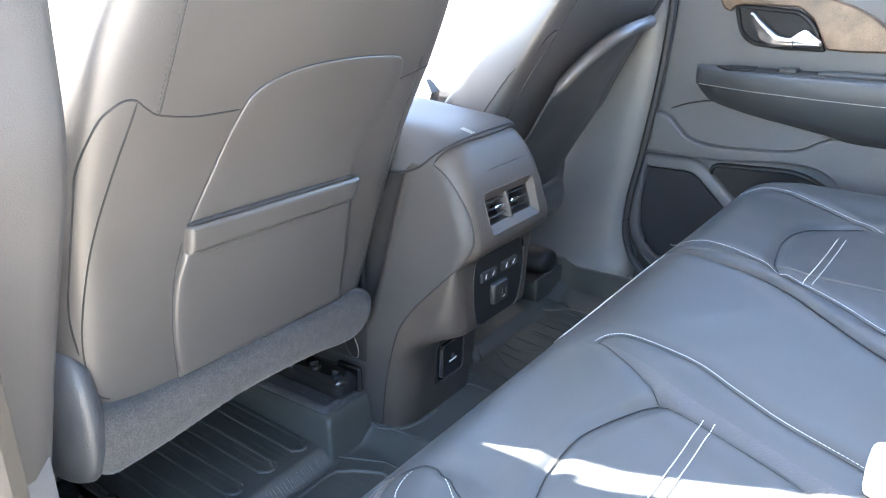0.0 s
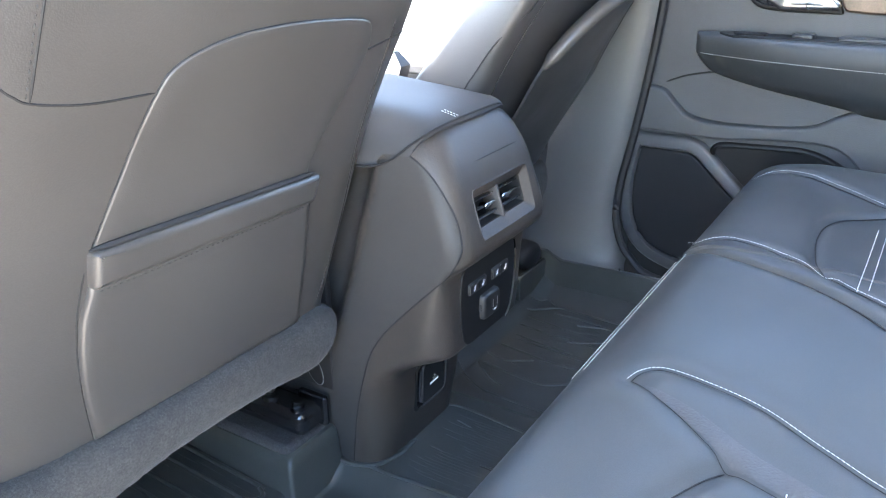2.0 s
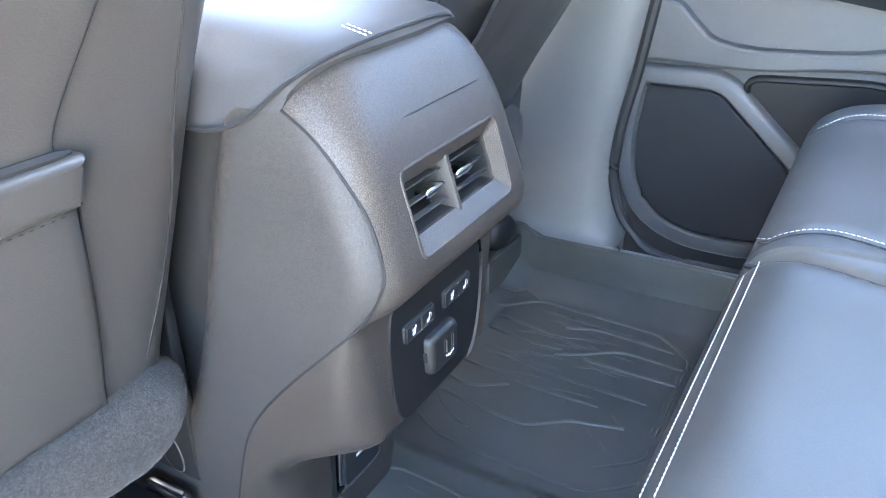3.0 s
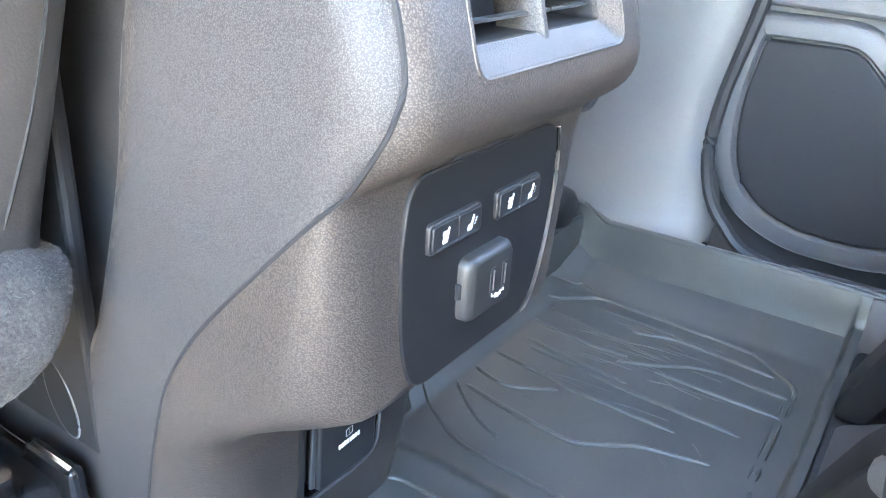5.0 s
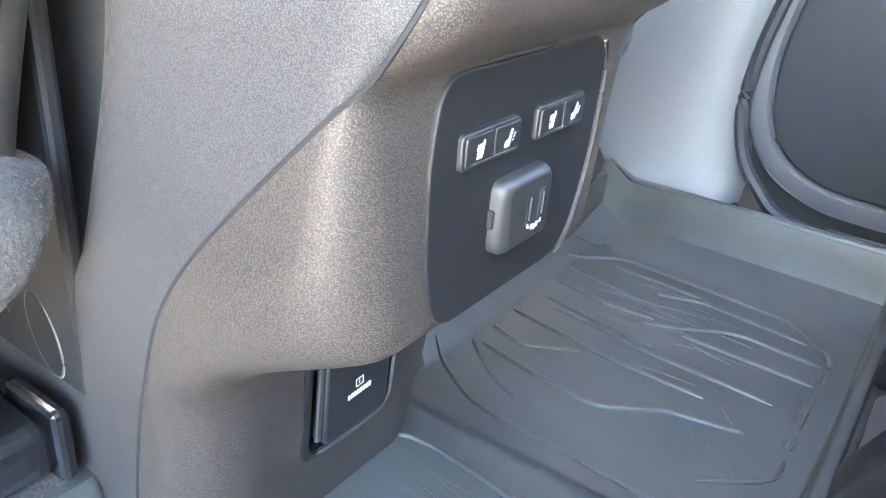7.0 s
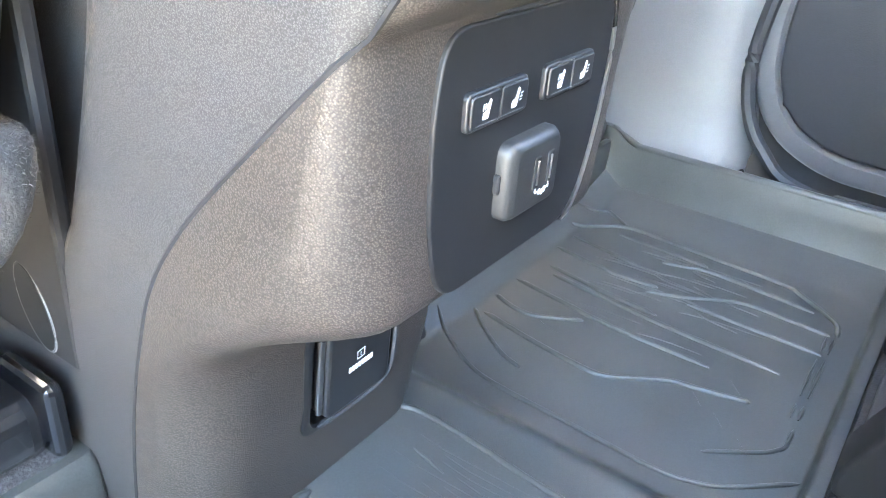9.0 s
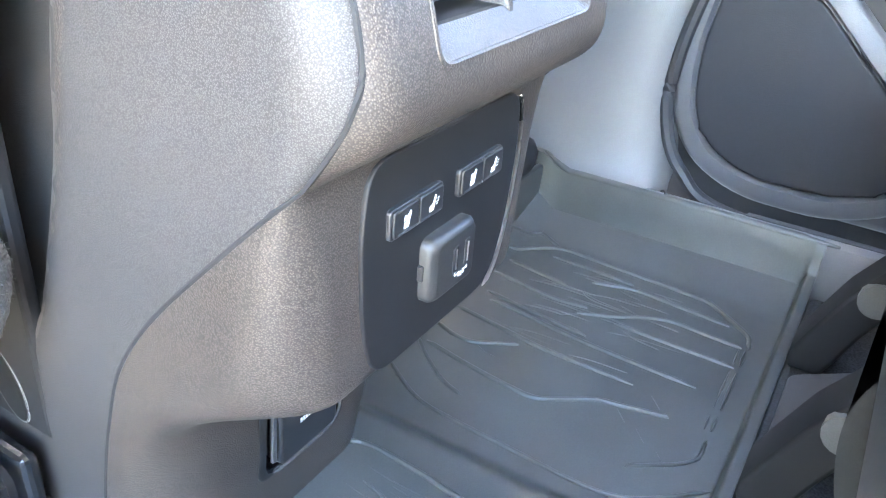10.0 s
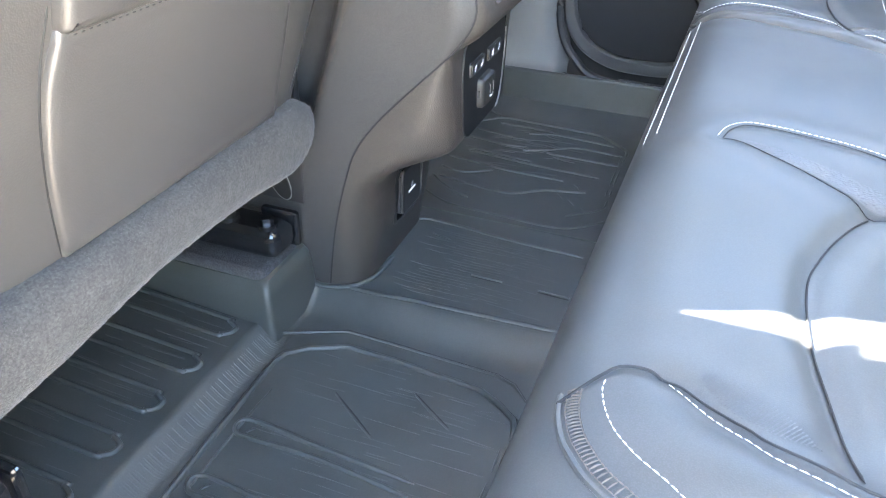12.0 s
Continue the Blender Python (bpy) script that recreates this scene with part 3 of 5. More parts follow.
for k in range(26):
    x = 0.064 - k * 0.0058
    y = random.uniform(0.02, 0.095)
    tube(bm, on_mat([(x, y), (x - 0.002, y - 0.02), (x - 0.001, y - random.uniform(0.05, 0.10))], 0.0), 0.0006, 4, 0.8)
    y = random.uniform(-0.09, -0.01)
    tube(bm, on_mat([(x + 0.003, y), (x + 0.001, y - random.uniform(0.02, 0.05))], 0.0), 0.0006, 4, 0.8)
part("grain_line", bm, RUBBER, floor_mat, sharp=80)["kind"] = "stuff"
# near footwell: outer line, raised panel edge, loop and slashes
OUTER = [(-0.208, 0.178), (-0.197, 0.170), (-0.172, 0.136), (-0.157, 0.102), (-0.158, 0.040), (-0.161, -0.031), (-0.163, -0.085), (-0.171, -0.108), (-0.201, -0.136)]
rib([(x - 0.0022, y) for x, y in OUTER], 0.0014, 1)
groove_shade(OUTER, 0.0012)
groove_shade([(-0.181, 0.086), (-0.183, 0.028), (-0.188, -0.030), (-0.191, -0.077), (-0.203, -0.101), (-0.221, -0.125), (-0.238, -0.130), (-0.252, -0.131)], 0.0012)
rib([(-0.560, 0.146), (-0.436, 0.146), (-0.371, 0.149), (-0.294, 0.151), (-0.240, 0.153), (-0.222, 0.149), (-0.203, 0.127), (-0.184, 0.088), (-0.186, 0.028), (-0.191, -0.030), (-0.194, -0.076), (-0.206, -0.099), (-0.223, -0.122), (-0.238, -0.127), (-0.252, -0.128)], 0.0030, 1)
for pts in (((-0.262, -0.128), (-0.298, -0.129)), ((-0.308, -0.129), (-0.345, -0.130)), ((-0.36, -0.130), (-0.45, -0.130))):
    rib(pts, 0.0020, 2)
    rib([(x, y + 0.006) for x, y in pts], 0.0013, 2)
for dx in (0.0, -0.078, -0.156):
    rib([(-0.353 + dx, -0.060), (-0.344 + dx, 0.041), (-0.346 + dx, 0.112), (-0.345 + dx, 0.130), (-0.335 + dx, 0.137), (-0.326 + dx, 0.132), (-0.324 + dx, 0.114), (-0.330 + dx, 0.048), (-0.337 + dx, -0.060)], 0.0024)
    rib([(-0.340 + dx, 0.122), (-0.331 + dx, 0.116)], 0.0012, 3)
groove_shade([(-0.255, 0.066), (-0.281, 0.029), (-0.297, 0.005)], 0.0015)
rib([(-0.258, 0.065), (-0.284, 0.028), (-0.300, 0.004)], 0.0012, 1)
groove_shade([(-0.224, -0.013), (-0.243, -0.040), (-0.258, -0.064)], 0.0015)
rib([(-0.227, -0.014), (-0.246, -0.041), (-0.261, -0.065)], 0.0012, 1)
rib([(-0.424, 0.132), (-0.350, 0.133), (-0.277, 0.132)], 0.0013, 3)
# loops under the front seat
for x in (-0.232, -0.297, -0.360, -0.423, -0.487):
    rib([(x - 0.013, 0.42), (x - 0.014, 0.232), (x - 0.012, 0.217), (x - 0.006, 0.208), (x, 0.206), (x + 0.006, 0.208), (x + 0.012, 0.220), (x + 0.015, 0.232), (x + 0.015, 0.42)], 0.0026)
bm = bmesh.new()
x = -0.195
for k in range(66):
    x -= random.choice((0.003, 0.0045, 0.006, 0.008))
    tube(bm, on_mat([(x, 0.156 + 0.003 * random.random()), (x - 0.002, 0.168), (x - 0.0025, 0.180), (x - 0.001, 0.195)], 0.0), random.choice((0.0003, 0.0005, 0.0009)), 4, 0.8)
part("riser_rib", bm, RUBBER, floor_mat, sharp=80)["kind"] = "stuff"
bm = bmesh.new()
for k in range(90):
    x = random.uniform(-0.46, -0.20)
    y = random.uniform(-0.09, 0.13)
    tube(bm, on_mat([(x, y), (x + random.uniform(-0.002, 0.002), y - random.uniform(0.02, 0.07))], 0.0), random.choice((0.0005, 0.0008)), 4, 0.8)
for k in range(60):
    x = random.uniform(-0.52, -0.22)
    y = random.uniform(0.24, 0.40)
    tube(bm, on_mat([(x, y), (x + random.uniform(-0.002, 0.002), y - random.uniform(0.02, 0.07))], 0.0), 0.0006, 4, 0.8)
# wavy wood-like grain between the far ribs
for k in range(34):
    x = random.choice((random.uniform(0.37, 0.48), random.uniform(0.27, 0.48)))
    y = random.uniform(-0.03, 0.12)
    w = random.uniform(-0.012, 0.012)
    n = random.uniform(0.02, 0.08)
    if x + w < 0.485:
        tube(bm, on_mat(spline([(x, y, 0), (x + w * 0.7, y - n * 0.4, 0), (x + w, y - n, 0)], 4), 0.0), random.choice((0.0004, 0.0006, 0.0008)), 4, 0.8)
for x, y in ((0.265, -0.040), (0.250, -0.062), (0.300, -0.060), (0.232, -0.086)):
    tube(bm, on_mat([(x, y), (x - 0.014, y - 0.012)], 0.0), 0.0009, 4, 0.8)
part("grain_line", bm, RUBBER, floor_mat)["kind"] = "stuff"


# ---------------- centre console ----------------
console = thing("centre_console", "dark grained centre console with rear vents and ports", "console")
REAR = smooth_table([(0.060, 0.110), (0.072, 0.109), (0.100, 0.104), (0.15, 0.095), (0.180, 0.094), (0.203, 0.091), (0.220, 0.083), (0.236, 0.064), (0.248, 0.040), (0.259, 0.016), (0.268, 0.003), (0.280, 0.000), (0.330, 0.000), (0.374, 0.000), (0.382, -0.004), (0.390, -0.016), (0.399, -0.027), (0.409, -0.032), (0.420, -0.0325), (0.436, -0.029), (0.460, -0.022), (0.485, -0.015), (0.505, -0.007), (0.525, 0.004), (0.540, 0.014), (0.549, 0.026), (0.552, 0.036)], 6)
HALF = smooth_table([(0.06, 0.106), (0.10, 0.108), (0.15, 0.110), (0.20, 0.111), (0.30, 0.108), (0.36, 0.107), (0.40, 0.110), (0.43, 0.111), (0.47, 0.109), (0.50, 0.107), (0.525, 0.103), (0.540, 0.096), (0.549, 0.086), (0.552, 0.078)], 6)
CORNER = smooth_table([(0.06, 0.042), (0.14, 0.044), (0.20, 0.046), (0.24, 0.042), (0.27, 0.034), (0.33, 0.024), (0.36, 0.020), (0.39, 0.022), (0.42, 0.025), (0.45, 0.029), (0.50, 0.034), (0.552, 0.040)], 6)
# rear edge of the flanks: the overhang fades out softly towards them
FLANK = smooth_table([(0.060, 0.110), (0.100, 0.104), (0.150, 0.096), (0.190, 0.085), (0.220, 0.067), (0.245, 0.043), (0.270, 0.021), (0.295, 0.008), (0.330, 0.001), (0.360, -0.005), (0.385, -0.014), (0.405, -0.023), (0.420, -0.028), (0.436, -0.028), (0.460, -0.022), (0.485, -0.015), (0.505, -0.007), (0.525, 0.004), (0.540, 0.014), (0.549, 0.026), (0.552, 0.036)], 6)
VENT = (-0.0635, 0.0665, 0.424, 0.480)
OUT = (-0.0305, 0.044, 0.127, 0.203)


STEP = smooth_table([(0.06, 0.215), (0.20, 0.190), (0.245, 0.172), (0.28, 0.157), (0.36, 0.130), (0.43, 0.107), (0.48, 0.092), (0.56, 0.070)], 6)


def console_ring(z):
    yr, w, r = REAR(z), HALF(z), CORNER(z)
    yf = FLANK(z)
    front = yf + r + 0.004
    # the left flank steps inwards beside the seat
    ye, step = STEP(z), 0.030 * min(1.0, max(0.0, (z - 0.238) / 0.030))
    pts = [(-w + step * f, y) for y, f in ((0.62, 1.0), (0.45, 1.0), (0.30, 1.0), (ye + 0.05, 1.0), (ye + 0.030, 0.93), (ye + 0.020, 0.74), (ye + 0.014, 0.50), (ye + 0.008, 0.22), (ye + 0.003, 0.05), (ye - 0.003, 0.0))]
    pts.append((-w, min(front, ye - 0.008)))
    for k in range(11):
        a = math.pi + k / 10 * math.pi / 2
        t = (k / 10) ** 2 * (3 - 2 * k / 10)
        pts.append((-w + r + r * math.cos(a), yf + (yr - yf) * t + r + r * math.sin(a)))
    for x in (VENT[0], OUT[0], -0.030, -0.012, 0.0, 0.040, OUT[1], VENT[1]):
        lim = w - r - 0.0004
        pts.append((max(-lim, min(lim, x)), yr))
    for k in range(11):
        a = 1.5 * math.pi + k / 10 * math.pi / 2
        t = (k / 10) ** 2 * (3 - 2 * k / 10)
        pts.append((w - r + r * math.cos(a), yr + (yf - yr) * t + r + r * math.sin(a)))
    pts += [(w, front), (w, front + 0.04), (w, 0.30), (w, 0.62)]
    return [Vector((x, y, z)) for x, y in pts]


zs = sorted(set([round(z, 4) for z in arange(0.06, 0.20, 0.01) + arange(0.20, 0.30, 0.004) + arange(0.30, 0.37, 0.014) + arange(0.37, 0.43, 0.003) + arange(0.44, 0.55, 0.005)] + [VENT[2], VENT[3], OUT[2], OUT[3], 0.552]))
bm = bmesh.new()
rows = [[bm.verts.new(p) for p in console_ring(z)] for z in zs]
for (za, ra), (zb, rb) in zip(zip(zs, rows), zip(zs[1:], rows[1:])):
    zm = (za + zb) / 2
    for i in range(len(ra) - 1):
        a, b = ra[i].co, ra[i + 1].co
        xm = (a.x + b.x) / 2
        rear = a.y < 0.2 and abs(a.y - b.y) < 1e-6
        if rear and VENT[2] - 1e-4 < zm < VENT[3] + 1e-4 and VENT[0] < xm < VENT[1]:
            continue
        if rear and OUT[2] - 1e-4 < zm < OUT[3] + 1e-4 and OUT[0] < xm < OUT[1]:
            continue
        bm.faces.new((ra[i], ra[i + 1], rb[i + 1], rb[i]))
bm.faces.new(rows[-1])
part("housing", bm, GRAIN, console, "brown-black grained rear housing", sharp=50)


def recess(x0, x1, z0, z1, depth, mat, name, slant=0.0, label=""):
    """An open box let into the rear face."""
    bm = bmesh.new()
    f = [Vector((x0, REAR(z0), z0)), Vector((x1, REAR(z0), z0)), Vector((x1, REAR(z1), z1)), Vector((x0, REAR(z1), z1))]
    c = sum(f, Vector()) / 4
    g = [c + (p - c) * (1 - slant) + Vector((0, depth, 0)) for p in f]
    bm.faces.new(skin(bm, [f, g], cap=False)[1])
    return part(name, bm, mat, console, label)


recess(OUT[0], OUT[1], OUT[2], OUT[3], 0.010, PANEL, "outlet_recess", 0.10)


# soft side panels, edged by a fine seam
def side_place(sx):
    def put(u, v, d):
        ring = console_ring(v)[0:22]
        ys = np.minimum.accumulate([p.y for p in ring])
        return Vector((sx * (float(np.interp(-u, -ys, [-p.x for p in ring])) - 0.001 + d), u, v))
    return put


seam = spline([(0.052, 0.530, 0), (0.026, 0.516, 0), (0.008, 0.499, 0), (-0.009, 0.473, 0), (-0.019, 0.450, 0), (-0.0245, 0.431, 0), (-0.0245, 0.419, 0), (-0.0185, 0.404, 0), (-0.002, 0.382, 0), (0.031, 0.349, 0), (0.069, 0.310, 0), (0.093, 0.281, 0), (0.109, 0.254, 0), (0.119, 0.224, 0), (0.131, 0.180, 0), (0.140, 0.140, 0), (0.150, 0.080, 0), (0.152, 0.062, 0)], 6)
seam_pts = [(p.x, p.y) for p in seam]
seam_y = lerp_table(sorted((v, u) for u, v in seam_pts))


def side_skin(sx):
    put = side_place(sx)

    def at(z, f):
        y0 = seam_y(z)
        return put(y0 + (0.60 - y0) * f ** 2.2, z, 0.0 if f == 0 else 0.0014)
    return at


for sx in (-1, 1):
    part("side_panel", sheet(side_skin(sx), arange(0.066, 0.530, 0.008), [0.0, 0.03] + arange(0.06, 1.0, 0.02)), SKIN, console, "soft grey-brown side panel", sharp=60)
    part("side_seam", tube(bmesh.new(), [side_place(sx)(u, v, 0.0006) for u, v in seam_pts], 0.0013, 6), SEAM, console)
bm = bmesh.new()
slab(bm, [(0.205 + 0.013 * math.cos(a) + 0.007 * math.sin(a), 0.207 + 0.023 * math.sin(a)) for a in [2 * math.pi * i / 28 for i in range(28)]], side_place(-1), 0.0030, 0.0006, 2)
part("screw_cover", bm, PANEL, console, "oval plastic screw cover")
bm = bmesh.new()
tube(bm, [side_place(-1)(0.205 + 0.0135 * math.cos(a) + 0.007 * math.sin(a), 0.207 + 0.0235 * math.sin(a), 0.002) for a in [2 * math.pi * i / 28 for i in range(28)]], 0.0008, 5, closed=True)
part("cover_edge", bm, PILLAR, console)

SATIN_GREY = material("satin_grey_plastic", (0.075, 0.075, 0.078), 0.38, vary=0.06)
# vent: funnel-shaped surround, dark duct, divider blade, slats and tabs
SLAT = material("vent_slat_plastic", (0.035, 0.036, 0.038), 0.26, vary=0.08)


def vent_rect(x0, x1, z0, z1, r, depth):
    return [Vector((p.x, REAR(p.y) + depth, p.y)) for p in rounded([(x0, z0), (x1, z0), (x1, z1), (x0, z1)], r, 4)]


VIN = (-0.0560, 0.0590, 0.4330, 0.4680)
bm = bmesh.new()
skin(bm, [vent_rect(VENT[0] - 0.0035, VENT[1] + 0.0035, VENT[2] - 0.003, VENT[3] + 0.003, 0.009, 0.0015), vent_rect(VENT[0] - 0.0025, VENT[1] + 0.0025, VENT[2] - 0.002, VENT[3] + 0.002, 0.0085, -0.0006), vent_rect(VENT[0] - 0.0012, VENT[1] + 0.0012, VENT[2] - 0.001, VENT[3] + 0.001, 0.008, -0.0008), vent_rect(*VENT, 0.007, 0.0004), vent_rect(VENT[0] + 0.001, VENT[1] - 0.001, VENT[2] + 0.001, VENT[3] - 0.001, 0.006, 0.0016), vent_rect(*VIN, 0.003, 0.0085), vent_rect(*VIN, 0.003, 0.012)], cap=False)
part("vent_surround", bm, GRAIN, console, "grained funnel-shaped vent surround", sharp=40)
bm = bmesh.new()
bm.faces.new(skin(bm, [vent_rect(*VIN, 0.003, 0.0115), vent_rect(VIN[0], VIN[1], VIN[2], VIN[3], 0.003, 0.045)], cap=False)[1])
part("vent_duct", bm, DARK, console)
bm = bmesh.new()
skin(bm, [[Vector((0.0015 + x, REAR(z) + dy, z)) for x, dy in ((-0.0028, 0.030), (-0.0028, 0.0085), (-0.0016, 0.0065), (0.0016, 0.0065), (0.0028, 0.0085), (0.0028, 0.030))] for z in arange(VIN[2] - 0.003, VIN[3] + 0.002, 0.006)])
part("vent_divider", bm, GRAIN, console, "grey divider blade of the vent")
for x0, x1 in ((VIN[0] + 0.001, -0.0016), (0.0046, VIN[1] - 0.001)):
    for k in range(3):
        z = VIN[2] + 0.0070 + k * 0.0105
        bm = bmesh.new()
        skin(bm, [[Vector((x, REAR(z) + 0.0125 + dy, z + dz)) for dy, dz in ((0.0, -0.0005), (0.0006, -0.0009), (0.0050, -0.0004), (0.0050, 0.0006), (0.0008, 0.0009), (0.0, 0.0005))] for x in (x0, x1)])
        part("vent_slat", bm, SLAT, console)
    xm, z = x0 * 0.30 + x1 * 0.70 if x0 < 0 else x0 * 0.62 + x1 * 0.38, VIN[2] + 0.0175
    bm = bmesh.new()
    skin(bm, [[Vector((xm + f * 0.0115, REAR(z) + 0.0105 + dy, z + dz * k)) for dy, dz in ((0.010, -0.0028), (0.001, -0.0030), (0.0, -0.0016), (0.0, 0.0016), (0.001, 0.0030), (0.010, 0.0028))] for f, k in ((-1, 0.55), (-0.8, 1.0), (0.8, 1.0), (1, 0.55))])
    part("vent_tab", bm, CHROME, console, "chrome vent tab")
part("top_crease", tube(bmesh.new(), [(x, REAR(0.508) - 0.0004, 0.508) for x in arange(-0.040, 0.062, 0.01)], 0.0006, 5), SEAM, console)


# switch panel
def on_rear(y0=0.0):
    return lambda u, v, d: Vector((u, y0 - d, v))


pan = rounded([(-0.067, 0.345), (-0.062, 0.378), (0.068, 0.378), (0.072, 0.350), (0.066, 0.305), (0.052, 0.271), (-0.056, 0.271), (-0.065, 0.300)], [0.012, 0.014, 0.012, 0.02, 0.03, 0.018, 0.014, 0.02], 6)
bm = bmesh.new()
slab(bm, pan, on_rear(0.0008), 0.0028, 0.0010)
part("switch_panel", bm, PANEL, console, "matt black switch panel")
# satin metal bar paints the light caught by the housing lip
bm = bmesh.new()
tube(bm, [(p.x, -0.0016, p.y) for p in offset2d(rounded([(0.070, 0.374), (0.0745, 0.350), (0.0685, 0.304), (0.054, 0.2685), (-0.058, 0.2685)], [0.0, 0.02, 0.03, 0.018, 0.0], 6), 0.0)][3:-9], 0.0013, 6)
part("panel_lip_glint", bm, SATIN, console, "satin line for the lit lip round the panel")
part("panel_slit", tube(bmesh.new(), [(x, -0.0022, 0.3795) for x in arange(-0.034, 0.020, 0.009)], 0.0009, 5), SEAM, console)
for x0, x1 in ((-0.0505, -0.0085), (0.0060, 0.0490)):
    xm = (x0 + x1) / 2
    sw = bmesh.new()
    slab(sw, rounded([(x0, 0.3395), (x1, 0.3395), (x1, 0.3545), (x0, 0.3545)], 0.003), on_rear(-0.0018), 0.0026, 0.0010)
    pair = part("heater_switch", sw, BUTTON, console, "pair of seat heater buttons")
    for a, b, flip in ((x0 + 0.0015, xm - 0.0006, 1), (xm + 0.0006, x1 - 0.0015, 0)):
        bm = bmesh.new()
        slab(bm, rounded([(a, 0.3408), (b, 0.3408), (b, 0.3532), (a, 0.3532)], 0.0016), on_rear(-0.0040), 0.0014, 0.0006)
        part("button", bm, BUTTON, pair)
        c = (a + b) / 2
        bm = bmesh.new()
        yy = -0.0053
        seat_mark = [(c - 0.0024, 0.3436), (c + 0.0012, 0.3436), (c + 0.0018, 0.3462), (c + 0.0032, 0.3502), (c + 0.0020, 0.3510), (c + 0.0004, 0.3468), (c - 0.0022, 0.3462)]
        slab(bm, rounded(seat_mark, 0.0004, 2), lambda u, v, d: Vector((u, yy - d, v)), 0.0003, 0.0001, 1)
        for k in range(3):
            tube(bm, [(c - 0.0024 + k * 0.0012, yy - 0.0002, 0.3472), (c - 0.0018 + k * 0.0012, yy - 0.0002, 0.3496)] if flip else [(c + 0.0030 + k * 0.0005, yy - 0.0002, 0.3456 + k * 0.0013), (c + 0.0044 + k * 0.0005, yy - 0.0002, 0.3460 + k * 0.0013)], 0.00045, 4)
        part("symbol", bm, WHITE, pair)
    part("indicator_line", tube(bmesh.new(), [(x0 + 0.004, -0.0055, 0.3421), (x1 - 0.004, -0.0055, 0.3421)], 0.0003, 4), SATIN_GREY, pair)
    for dx in (-0.0006, 0.0006):
        part("divider", tube(bmesh.new(), [(xm + dx * 1.6, -0.0047, 0.3404), (xm + dx * 1.6, -0.0047, 0.3536)], 0.0004, 4), SATIN, pair)
# charging port block
ub = bmesh.new()
ucol = [(-0.0225, 0.2945), (0.0185, 0.2945), (0.0185, 0.3285), (-0.0225, 0.3285)]
o0 = rounded(ucol, 0.006, 4)
o1 = rounded([(p[0] + (0.004 if p[0] < 0 else -0.0025), p[1] + (0.0025 if p[1] < 0.31 else -0.0025)) for p in ucol], 0.005, 4)
skin(ub, [[Vector((p.x, -0.001, p.y)) for p in o0], [Vector((p.x, -0.0060, p.y)) for p in o0], [Vector((p.x * 0.97 - 0.0001, -0.0085, p.y)) for p in offset2d(o0, 0.0012)], [Vector((p.x, -0.0098, p.y)) for p in o1], [Vector((p.x, -0.0100, p.y)) for p in offset2d(o1, 0.001)]])
usb = part("charging_port", ub, material("port_plastic", (0.016, 0.0155, 0.015), 0.52, grain=0.1, vary=0.1), console, "grey twin charging port block")
for x in (-0.0025, 0.0085):
    bm = bmesh.new()
    slab(bm, rounded([(x - 0.0024, 0.3055), (x + 0.0024, 0.3055), (x + 0.0024, 0.3195), (x - 0.0024, 0.3195)], 0.0012), on_rear(-0.0098), 0.0006, 0.0002)
    port = part("port_slot", bm, DARK, usb)
    bm = bmesh.new()
    box(bm, (x - 0.0003, -0.0109, 0.3070), (x + 0.0007, -0.0103, 0.3180), 0.0002, 1)
    part("contact", bm, SATIN, port)
bm = bmesh.new()
for q in ([(-0.0025, 0.3055), (-0.0025, 0.3035), (0.0000, 0.3035)], [(0.0085, 0.3055), (0.0085, 0.3035), (0.0062, 0.3035)]):
    tube(bm, [(u, -0.0104, v) for u, v in q], 0.0004, 4)
for x, z in ((0.0010, 0.3030), (0.0032, 0.3024), (0.0054, 0.3030)):
    box(bm, (x - 0.0008, -0.0107, z - 0.0012), (x + 0.0007, -0.0102, z + 0.0014), 0.0003, 1)
part("port_mark", bm, WHITE, usb)
bm = bmesh.new()
box(bm, (-0.0242, -0.0050, 0.3075), (-0.0222, -0.0020, 0.3160), 0.0006, 1)
part("release_notch", bm, DARK, usb)
# power outlet door
ob_ = bmesh.new()
slab(ob_, rounded([(-0.022, 0.1350), (0.034, 0.1350), (0.038, 0.1950), (-0.018, 0.1950)], 0.008), lambda u, v, d: Vector((u, 0.1010 - d, v)), 0.0110, 0.0025)
outlet = part("outlet_cover", ob_, BUTTON, console, "black power outlet flap with white marking")
# paler plastic bar: the lit left face of the flap set by colour
bm = bmesh.new()
slab(bm, rounded([(-0.0262, 0.1410), (-0.0222, 0.1400), (-0.0188, 0.1890), (-0.0225, 0.1900)], 0.0012), lambda u, v, d: Vector((u, 0.0945 - d, v)), 0.0022, 0.0008)
part("flap_lit_side", bm, material("lit_flap_plastic", (0.040, 0.040, 0.042), 0.35, vary=0.1), outlet)
bm = bmesh.new()
tube(bm, [(-0.016, 0.0925, 0.1960), (0.036, 0.0925, 0.1960)], 0.0022, 8)
part("hinge", bm, GLOSS, outlet)
bm = bmesh.new()
yy = 0.0899
for q in ([(0.0045, 0.1700), (0.0105, 0.1705)], [(0.0045, 0.1650), (0.0105, 0.1655)], [(0.0045, 0.1650), (0.0045, 0.1700)], [(0.0105, 0.1655), (0.0105, 0.1705)], [(0.0072, 0.1665), (0.0074, 0.1692)]):
    tube(bm, [(u, yy, v) for u, v in q], 0.0005, 4)
